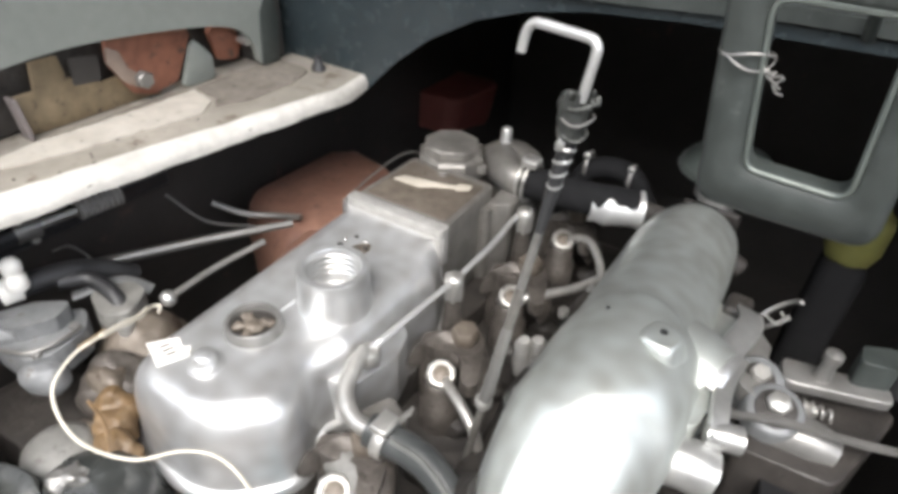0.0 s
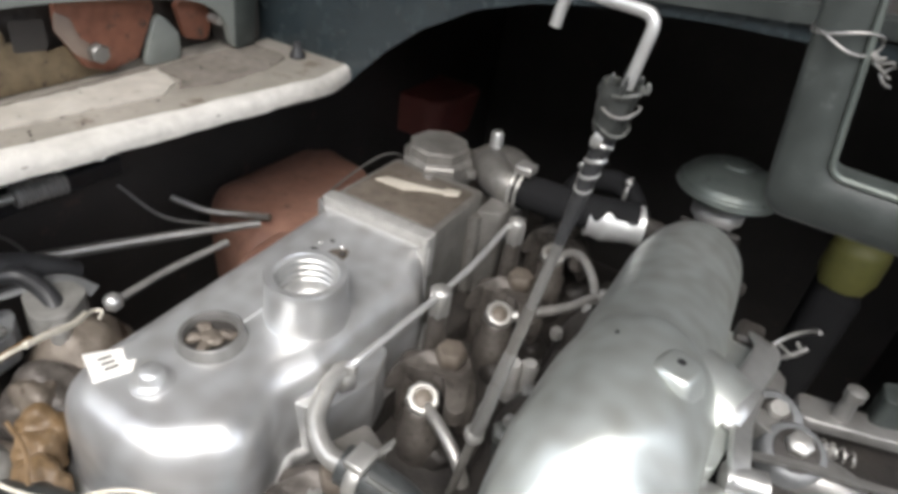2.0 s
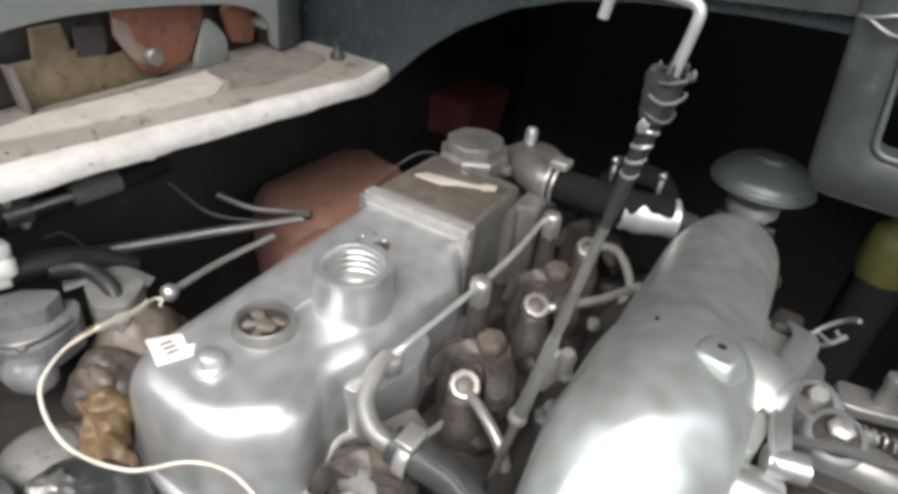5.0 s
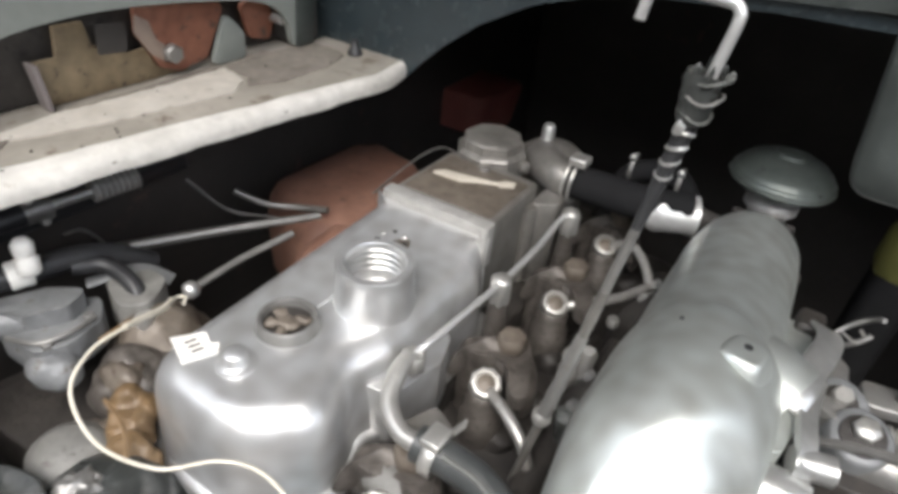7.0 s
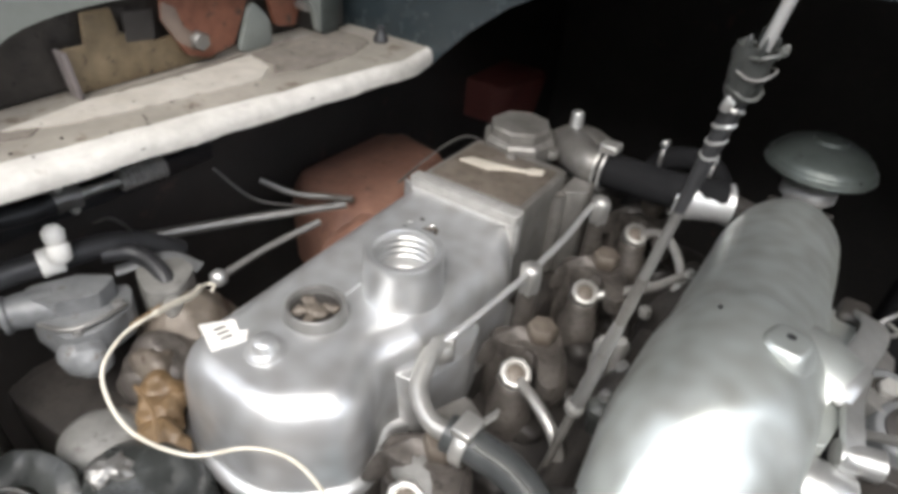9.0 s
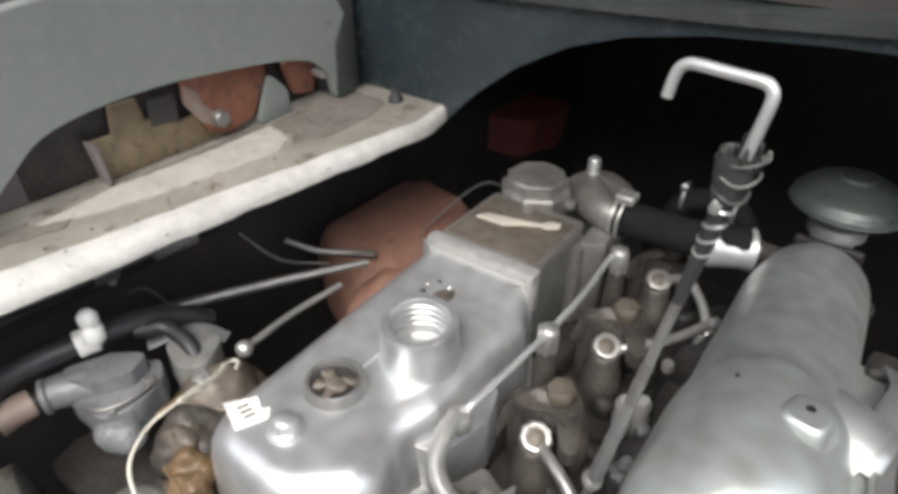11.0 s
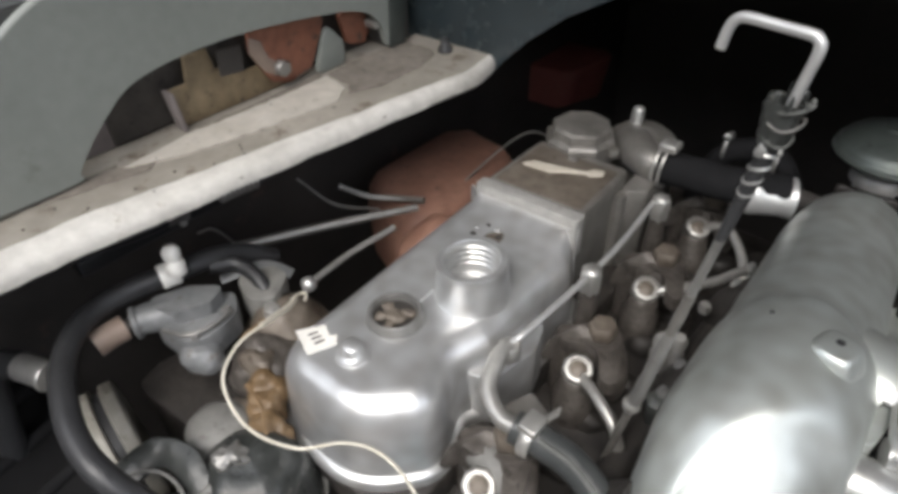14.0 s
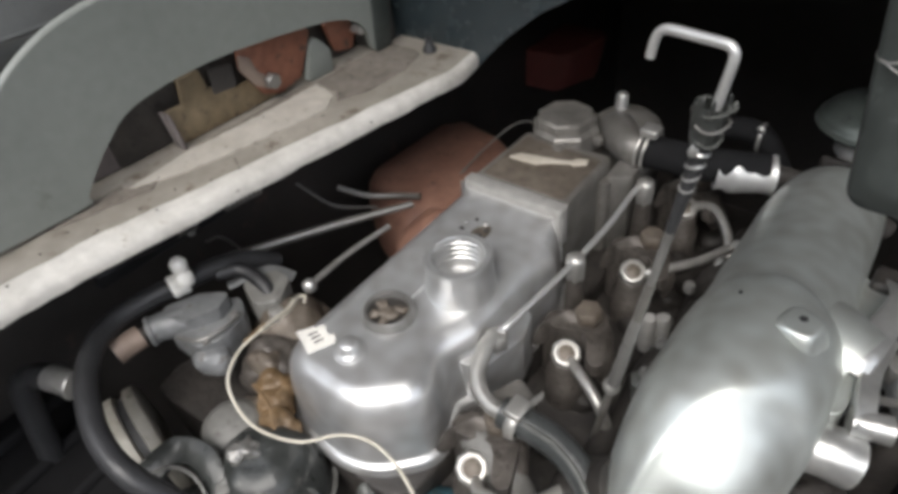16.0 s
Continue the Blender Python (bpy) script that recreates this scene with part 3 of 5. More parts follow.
def front_housing():
    th = thing("thermostat_housing", (-0.233, 0.40, 0.892), "dull grey cast box housing with bright front flange", "housing")
    out = rounded([(-0.279, 0.362), (-0.188, 0.366), (-0.190, 0.450), (-0.279, 0.450)], 0.006, 3)
    bm = slab(out, 0.892, 0.985, 0.003)
    part("box", bm, CAST, th)
    # Paler than the box: the sky's reflection on this face is in the colour.
    part("flange", slab(rounded([(-0.282, 0.352), (-0.185, 0.356), (-0.185, 0.369), (-0.282, 0.365)], 0.003, 3), 0.950, 0.9868, 0.003, segs=3), FLANGE, th, "flange face made paler for the sky it reflects")
    arrow = [(-0.268, 0.402), (-0.262, 0.412), (-0.240, 0.417), (-0.228, 0.420), (-0.216, 0.424), (-0.214, 0.430), (-0.204, 0.434), (-0.202, 0.426), (-0.212, 0.419), (-0.214, 0.421), (-0.230, 0.413), (-0.241, 0.404)]
    part("raised_arrow", slab(arrow, 0.9845, 0.9875, 0.0005), CREAMCAST, th, "cream painted raised mark")
    part("recess_plate", slab(rounded([(-0.275, 0.370), (-0.193, 0.373), (-0.195, 0.441), (-0.274, 0.441)], 0.004, 3), 0.984, 0.9856, 0.0005), BOXTOP, th, "brown stained name plate")
    cap = lathe([(0.033, 0.972), (0.033, 0.990), (0.031, 0.9925), (0.028, 0.9935), (0.0275, 1.001), (0.025, 1.003), (0.0, 1.004)], (-0.250, 0.470, 0), seg=8, turn=0.2)
    part("octagonal_cap", cap, CAST, th, smooth=30)
    for k in range(4):
        a = radians(-70 + 70 * k)
        part("bolt", hexnut((-0.250 + 0.0345 * math.cos(a), 0.470 + 0.0345 * math.sin(a), 0.980), 0.006, 0.008), CAST, th)
    part("rib", tube([(-0.187, 0.432, 0.895), (-0.187, 0.432, 0.94), (-0.188, 0.432, 0.972)], 0.007, 12, 4), CAST, th)
    elbow = tube([(-0.225, 0.53, 0.93), (-0.222, 0.525, 0.96), (-0.210, 0.50, 0.978), (-0.185, 0.475, 0.985), (-0.172, 0.474, 0.985)], 0.024, 18, 8, 0.0135)
    part("outlet_elbow", elbow, CAST, th)
    part("dome", lathe([(0.036, 0.90), (0.036, 0.965), (0.032, 0.978), (0.022, 0.986), (0.0, 0.988)], (-0.212, 0.522, 0), seg=26), CAST, th)
    part("vent_stub", lathe([(0.008, 0.98), (0.0065, 0.984), (0.006, 1.0), (0.0045, 1.002), (0, 1.002)], (-0.224, 0.532, 0), seg=14), ALU, th)
    part("side_rib", slab(rounded([(-0.188, 0.43), (-0.168, 0.445), (-0.170, 0.50), (-0.19, 0.50)], 0.008, 4), 0.89, 0.975, 0.004), CAST, th)
    return th


front_housing()


def coolant_hose():
    th = thing("coolant_hose", (-0.12, 0.49, 0.965), "short black rubber hose with wire clip and foil end", "hose")
    part("hose", tube([(-0.181, 0.474, 0.985), (-0.150, 0.481, 0.983), (-0.120, 0.489, 0.98), (-0.075, 0.508, 0.978)], 0.0150, 16), MATTE, th)
    part("foil", tube([(-0.112, 0.4925, 0.975), (-0.095, 0.499, 0.974), (-0.070, 0.510, 0.974)], 0.0172, 18, 8, 0.0165, wobble=0.16), CHROME, th, "crumpled bright foil")
    for k in (0, 1):
        ring = [(-0.173 + 0.006 * k, 0.476 + 0.0185 * math.cos(a), 0.985 + 0.0185 * math.sin(a)) for a in [2 * math.pi * i / 20 for i in range(21)]]
        part("wire_clip", tube(ring, 0.0016, 6, 2), STEEL, th)
    part("clip_screw", block((-0.176, 0.468, 1.001), (-0.160, 0.484, 1.009), 0.002), STEEL, th)
    part("far_pipe", tube([(-0.075, 0.508, 0.976), (-0.03, 0.535, 0.955), (0.02, 0.56, 0.92)], 0.010, 12), DARK, th)
    return th


coolant_hose()


def injector(y, end):
    th = thing("fuel_injector", (-0.134, y, 0.885), "dirty steel fuel injector with bright pipe nut and rusty clamp", "injector", "injectors along the head")
    part("body", lathe([(0.016, 0.860), (0.016, 0.895), (0.0125, 0.898), (0.0125, 0.912), (0.010, 0.914)], (-0.134, y, 0), seg=18), RUST, th)
    nt = part("nut", lathe([(0.0095, -0.008), (0.0118, -0.006), (0.0118, 0.0045), (0.0108, 0.0068), (0.0098, 0.0075), (0.0078, 0.0072), (0.0070, 0.0040), (0.0, 0.0035)], (-0.134, y, 0.918), (0.25, -0.42, 0.87), 9, None, 0.3), STEEL, th, "bright six-sided pipe nut")
    part("core", lathe([(0.0066, 0.002), (0.0064, 0.0048), (0.005, 0.0054), (0, 0.0056)], (-0.134, y, 0.918), (0.25, -0.42, 0.87), 14), BOXTOP, nt)
    part("pipe", tube(end, 0.0042, 10), STEEL, th, "bent steel fuel pipe")
    rings = []
    for q, (px, py, pz, w, h) in enumerate([(-0.160, 0.004, 0.915, 0.008, 0.008), (-0.157, 0.012, 0.922, 0.011, 0.011), (-0.148, 0.022, 0.926, 0.013, 0.012), (-0.135, 0.031, 0.924, 0.016, 0.011), (-0.120, 0.024, 0.918, 0.013, 0.011), (-0.108, 0.012, 0.912, 0.009, 0.010), (-0.104, 0.004, 0.908, 0.005, 0.007)]):
        rings.append([(px + 0.55 * w * math.cos(a), y + py + 0.9 * w * math.cos(a), pz + h * math.sin(a)) for a in [2 * math.pi * i / 12 for i in range(12)]])
    part("clamp", loft(bmesh.new(), rings), RUST, th)
    part("pivot", lathe([(0.013, 0.864), (0.012, 0.92), (0.009, 0.926), (0, 0.928)], (-0.155, y + 0.022, 0), seg=14), RUST, th)
    fork = [(-0.144, 0.038), (-0.130, 0.046), (-0.119, 0.036), (-0.109, 0.014), (-0.103, -0.002), (-0.108, -0.008), (-0.115, -0.005), (-0.124, 0.010), (-0.133, 0.018), (-0.147, 0.010), (-0.160, 0.010), (-0.163, 0.020), (-0.154, 0.028)]
    part("clamp_fork", lumpy(slab(rounded([(px, y + py) for px, py in fork], 0.004, 3), 0.917, 0.930, 0.003), 0.0012, 110), RUST, th)
    b = part("clamp_bolt", hexnut((-0.133, y + 0.030, 0.931), 0.0112, 0.012, turn=0.4), BOXTOP, th)
    part("washer", lathe([(0.015, 0.928), (0.015, 0.931), (0, 0.931)], (-0.133, y + 0.030, 0), seg=18), RUST, b)
    return th


injector(0.168, [(-0.126, 0.162, 0.918), (-0.120, 0.155, 0.924), (-0.108, 0.152, 0.934), (-0.090, 0.160, 0.93), (-0.078, 0.19, 0.92), (-0.072, 0.21, 0.905), (-0.070, 0.225, 0.86)])
injector(0.285, [(-0.127, 0.282, 0.918), (-0.122, 0.277, 0.920), (-0.111, 0.269, 0.924), (-0.092, 0.259, 0.918), (-0.082, 0.255, 0.900), (-0.078, 0.254, 0.865)])
injector(0.393, [(-0.126, 0.395, 0.918), (-0.121, 0.398, 0.922), (-0.108, 0.408, 0.926), (-0.092, 0.432, 0.924), (-0.078, 0.462, 0.922), (-0.070, 0.478, 0.905), (-0.068, 0.485, 0.865)])
injector(0.499, [(-0.127, 0.500, 0.920), (-0.122, 0.501, 0.926), (-0.106, 0.495, 0.932), (-0.088, 0.478, 0.926), (-0.076, 0.458, 0.915), (-0.068, 0.44, 0.89)])


def return_pipe():
    th = thing("fuel_return_pipe", (-0.157, 0.33, 0.885), "thin bright steel return pipe with banjo joints", "pipe")
    part("pipe", tube([(-0.165, 0.243, 0.962), (-0.161, 0.252, 0.967), (-0.158, 0.29, 0.968), (-0.157, 0.334, 0.966), (-0.157, 0.386, 0.966), (-0.161, 0.440, 0.966), (-0.162, 0.456, 0.962)], 0.0025, 10), CHROME, th)
    for y in (0.334, 0.452):
        part("joint", lathe([(0.0075, 0.948), (0.0085, 0.952), (0.0085, 0.968), (0.0065, 0.971), (0, 0.972)], (-0.157, y, 0), seg=6), STEEL, th)
        part("post", lathe([(0.010, 0.864), (0.008, 0.93), (0.007, 0.95)], (-0.157, y, 0), seg=12), RUST, th)
    part("elbow", tube([(-0.166, 0.238, 0.962), (-0.165, 0.226, 0.961), (-0.158, 0.208, 0.955), (-0.142, 0.198, 0.950), (-0.124, 0.198, 0.950)], 0.0058, 12), STEEL, th)
    part("elbow_nut", hexnut((-0.165, 0.240, 0.952), 0.009, 0.012), STEEL, th)
    return th


return_pipe()


def bypass_hose():
    th = thing("bypass_hose", (-0.09, 0.19, 0.90), "worn grey rubber hose with screw clamp", "hose")
    part("hose", tube([(-0.130, 0.198, 0.950), (-0.112, 0.200, 0.949), (-0.090, 0.201, 0.945), (-0.066, 0.194, 0.938), (-0.045, 0.176, 0.925), (-0.030, 0.150, 0.90), (-0.025, 0.12, 0.86)], 0.0108, 16, 8, 0.0088), GREYHOSE, th)
    part("clamp", lathe([(0.0125, -0.004), (0.0135, -0.003), (0.0135, 0.003), (0.0125, 0.004)], (-0.119, 0.199, 0.949), (1, 0.08, -0.05), 18, caps=False), STEEL, th)
    part("clamp_screw", block((-0.124, 0.190, 0.961), (-0.112, 0.206, 0.967), 0.0015), STEEL, th)
    part("ridge", tube([(-0.110, 0.193, 0.960), (-0.088, 0.194, 0.956), (-0.064, 0.186, 0.949), (-0.044, 0.168, 0.934), (-0.032, 0.144, 0.908)], 0.0018, 6), MOSS, th)
    return th


bypass_hose()


# Normal tilted so that the front corner mirrors darker surroundings.
FACE = Vector((0.60, -0.62, 0.50)).normalized()


def intake():
    th = thing("intake_manifold", (-0.02, 0.34, 0.90), "large silver painted rounded intake chamber with casting seam", "manifold")
    seg = 72
    secs = [(0.150, -0.012, 0.895, 0.004), (0.154, -0.013, 0.900, 0.015), (0.166, -0.015, 0.912, 0.026), (0.185, -0.017, 0.929, 0.0345), (0.207, -0.018, 0.945, 0.041), (0.230, -0.017, 0.956, 0.0460), (0.255, -0.017, 0.962, 0.0485), (0.285, -0.016, 0.964, 0.0495),
            (0.325, -0.016, 0.965, 0.049), (0.340, -0.016, 0.965, 0.0486), (0.346, -0.016, 0.965, 0.0478), (0.350, -0.017, 0.965, 0.0462), (0.356, -0.018, 0.965, 0.0453), (0.39, -0.019, 0.964, 0.0445), (0.44, -0.021, 0.962, 0.043), (0.48, -0.022, 0.960, 0.0415),
            (0.510, -0.022, 0.957, 0.0392), (0.526, -0.022, 0.955, 0.0345), (0.534, -0.022, 0.954, 0.025), (0.537, -0.022, 0.954, 0.004)]
    line = spline([(y, x, z) for y, x, z, r in secs], 4)
    radii = spline([(r, 0, 0) for y, x, z, r in secs], 4)
    rings = []
    for (y, x, z), (r, _, _) in zip(line, radii):
        ring = []
        for k in range(seg):
            c, sn = math.cos(2 * math.pi * k / seg), math.sin(2 * math.pi * k / seg)
            p = Vector((x + r * c, y - 0.016 * abs(c) ** 1.5 * math.exp(-((y - 0.345) / 0.04) ** 2), z + r * sn))
            # hollow at the front shoulder to vary the reflection, and a shallow dimple below it
            for q, depth, wide in (((0.016, 0.262, 1.000), 0.003, 0.016), ((-0.006, 0.190, 0.962), 0.0065, 0.012), ((-0.030, 0.228, 0.992), 0.002, 0.012)):
                g = depth * math.exp(-((p - Vector(q)).length / wide) ** 2)
                p -= Vector((c, -0.3, sn)).normalized() * g
            # flat face across the front corner, shaped to bring in a dark reflection
            over = (p - Vector((0.0015, 0.262, 1.007))).dot(FACE)
            if over > 0:
                p -= FACE * 0.008 * math.tanh(over / 0.008) * min(1.0, max(0.0, (p.z - 0.915) / 0.03))
            p += Vector((c, 0, sn)) * (0.0011 * noise.noise(p * 26) + 0.0004 * noise.noise(p * 70))
            ring.append(p)
        rings.append(ring)
    part("chamber", loft(bmesh.new(), rings), SILVER_GREEN, th, smooth=60)
    for y in (0.20, 0.31, 0.42):
        part("runner", tube([(-0.045, y, 0.945), (-0.070, y, 0.915), (-0.080, y, 0.86)], 0.018, 14, 6), BLOCK, th)
    rings = []
    for h, sc in ((1.000, 1.5), (1.009, 1.25), (1.0135, 1.05), (1.0155, 0.9), (1.0158, 0.75)):
        o = rounded([(-0.013, 0.304), (0.009, 0.300), (0.014, 0.320), (-0.006, 0.328)], 0.009, 6)
        rings.append([(0.001 + (x - 0.001) * sc, 0.313 + (y - 0.313) * sc, h) for x, y in o])
    boss = part("boss", loft(bmesh.new(), rings), SILVER_GREEN, th, smooth=60)
    part("slot", lathe([(0.0026, 1.0157), (0.0024, 1.0161), (0, 1.0161)], (0.001, 0.315, 0), seg=14), BLACK, boss, "dark slot")
    part("plug", lathe([(0.0014, 0.994), (0.0013, 1.0112), (0, 1.0114)], (-0.036, 0.322, 0), seg=8), BLACK, th, "small dark drilling")
    part("outlet", tube([(-0.010, 0.352, 0.966), (0.012, 0.348, 0.967), (0.026, 0.344, 0.966), (0.036, 0.341, 0.965)], 0.034, 28, 6, 0.029), SILVER_GREEN, th)
    part("side_stub", tube([(0.012, 0.275, 0.952), (0.034, 0.281, 0.957), (0.052, 0.286, 0.953)], 0.0150, 18, 5, 0.0165), ALU, th)
    part("side_flange", lumpy(slab(rounded([(0.014, 0.295), (0.036, 0.290), (0.042, 0.33), (0.036, 0.415), (0.018, 0.42)], 0.01, 5), 0.945, 0.976, 0.008, segs=3), 0.0015, 60), SILVER_GREEN, th)
    return th


intake()


def lower_plate():
    th = thing("pump_bracket", (-0.07, 0.15, 0.70), "grey steel bracket plate below the hose", "bracket")
    part("plate", slab(rounded([(-0.100, 0.120), (-0.045, 0.125), (-0.045, 0.185), (-0.092, 0.178)], 0.008, 4), 0.70, 0.872, 0.003), BLUEALU, th)
    part("pipe", tube([(-0.112, 0.150, 0.875), (-0.105, 0.135, 0.872), (-0.100, 0.115, 0.86)], 0.007, 10), MOSS, th)
    return th


lower_plate()


def water_outlet():
    th = thing("water_outlet", (-0.12, 0.17, 0.80), "dusty olive grey cast arm under the bypass hose", "casting")
    arm = lumpy(tube([(-0.156, 0.196, 0.905), (-0.142, 0.186, 0.918), (-0.122, 0.181, 0.915), (-0.100, 0.172, 0.900), (-0.090, 0.160, 0.875)], 0.012, 16, 6, 0.014), 0.0012, 90)
    part("arm", arm, GREYCAP, th)
    part("foot", lumpy(slab(rounded([(-0.165, 0.180), (-0.140, 0.172), (-0.130, 0.196), (-0.155, 0.208)], 0.006, 4), 0.865, 0.905, 0.004), 0.001, 90), BLOCK, th)
    part("bracket_plate", lumpy(slab(rounded([(-0.150, 0.208), (-0.128, 0.203), (-0.118, 0.222), (-0.140, 0.232)], 0.004, 3), 0.936, 0.942, 0.0015), 0.0008, 120), CAST, th)
    part("clip_tab", ribbon([(-0.122, 0.207, 0.944), (-0.116, 0.210, 0.956), (-0.110, 0.214, 0.966)], 0.007, 0.002, (1, 0.3, 0)), STEEL, th, "bright bent tab")
    return th


water_outlet()


def head_fittings():
    th = thing("fuel_gallery", (-0.075, 0.36, 0.88), "dark fuel gallery with bright unions beside the intake", "fuel rail")
    part("rail", tube([(-0.078, 0.20, 0.893), (-0.076, 0.35, 0.894), (-0.076, 0.52, 0.893)], 0.012, 12, 4), BLOCK, th)
    for y, z, r in ((0.29, 0.925, 0.010), (0.315, 0.930, 0.008), (0.42, 0.928, 0.008), (0.465, 0.915, 0.009)):
        u = part("union", lathe([(0.008, 0.89), (0.008, z - 0.008), (r, z - 0.006), (r, z + 0.002), (r * 0.6, z + 0.004), (r * 0.5, z + 0.009), (0, z + 0.010)], (-0.074, y, 0), seg=6), MOSS, th)
        part("tip", lathe([(0.004, z + 0.008), (0.0045, z + 0.011), (0.003, z + 0.015), (0, z + 0.0155)], (-0.074, y, 0), seg=10), ALU, u)
    for x, y in ((-0.097, 0.346), (-0.088, 0.353)):
        part("pale_union", lumpy(lathe([(0.0065, -0.035), (0.0080, -0.014), (0.0060, -0.010), (0.0072, 0.006), (0.0045, 0.012), (0, 0.0125)], (x, y, 0.918), (0.05, -0.2, 1), 12), 0.0010, 120), FLANGE, th, "pale greenish union")
    part("bleed_nut", hexnut((-0.086, 0.395, 0.922), 0.005, 0.008), STEEL, th)
    return th


head_fittings()


def dipstick():
    th = thing("dipstick", (-0.080, 0.25, 0.89), "bright bent-wire dipstick in tall thin tube", "dipstick")
    lean = lambda z: (-0.080 + 0.0265 * (z - 0.959) / 0.2, 0.250, z)
    part("tube", tube([lean(0.889), lean(0.96), lean(1.02), lean(1.06)], 0.0027, 10, 8, 0.0030, wobble=0.12), CAST, th)
    part("sheath", lumpy(tube([lean(0.962), lean(0.99), lean(1.018), lean(1.030)], 0.0044, 12, 6, 0.0030), 0.0005, 260), DULL, th, "dirty pale sheath")
    part("upper_tube", tube([lean(1.055), lean(1.09), lean(1.116)], 0.0024, 10), DULL, th)
    part("collar", lathe([(0.005, 0), (0.0058, 0.002), (0.0058, 0.006), (0.0045, 0.008)], lean(0.956), seg=14), STEEL, th)
    part("sleeve", tube([lean(1.098), lean(1.12), lean(1.152)], 0.0024, 12, 8, 0.0040), BLACK, th)
    for k in range(4):
        z = 1.1260 + 0.0062 * k
        ring = [Vector(lean(z + 0.0011 * math.sin(a + k))) + Vector(((0.0029 + 0.0003 * k) * math.cos(a), (0.0029 + 0.0003 * k) * math.sin(a), 0)) for a in [2 * math.pi * i / 16 for i in range(17)]]
        part("spring_coil", tube(ring, 0.0009, 6, 2), ALU, th, "bright spring coil")
    cup = lathe([(0.0040, 0), (0.0052, 0.0015), (0.0060, 0.004), (0.0060, 0.007), (0.0068, 0.010), (0.0064, 0.013), (0.0071, 0.0165), (0.0067, 0.0195), (0.0058, 0.0190), (0.0052, 0.0150), (0.0030, 0.0145)], lean(1.149), seg=28)
    st = part("stopper", lumpy(lumpy(cup, 0.0010, 210), 0.0007, 600), SHINYBLACK, th, "ragged dark wrapped stopper")
    for k, (z, r) in enumerate(((1.1525, 0.0062), (1.1600, 0.0070), (1.1672, 0.0073))):
        ring = [Vector(lean(z + 0.0014 * math.sin(2 * a + k))) + Vector((r * math.cos(a), r * math.sin(a), 0)) * (1 + 0.09 * noise.noise((a * 3, k, 0))) for a in [2 * math.pi * i / 20 for i in range(21)]]
        part("fold", tube(ring, 0.0006, 6, 2), MOSS if k != 1 else DULL, st, "pale creased fold")
    for k in range(7):
        a = radians(15 + 52 * k)
        x, y, z = lean(1.1685)
        part("tab", blob((x + 0.0066 * math.cos(a), y + 0.0066 * math.sin(a), z), (0.0013, 0.0009, 0.0026 + 0.0012 * (k % 3)), 0.5, 300, 2, turn=50 * k), SHINYBLACK if k % 3 else MOSS, st)
    part("foil_scrap", blob(Vector(lean(1.1485)) + Vector((-0.002, -0.005, 0)), (0.0022, 0.0012, 0.0030), 0.6, 280, 2), ALU, st, "bright crumpled scrap")
    part("handle", tube([lean(1.160), lean(1.172), lean(1.180), lean(1.185), (-0.0500, 0.2505, 1.1890), (-0.0515, 0.251, 1.1915), (-0.0545, 0.2515, 1.1925), (-0.064, 0.2525, 1.1928), (-0.0755, 0.2535, 1.1932), (-0.0795, 0.254, 1.1926), (-0.0822, 0.254, 1.1903), (-0.0835, 0.254, 1.186), (-0.0843, 0.254, 1.180)], 0.0022, 12, 6), CHROME, th)
    return th


dipstick()


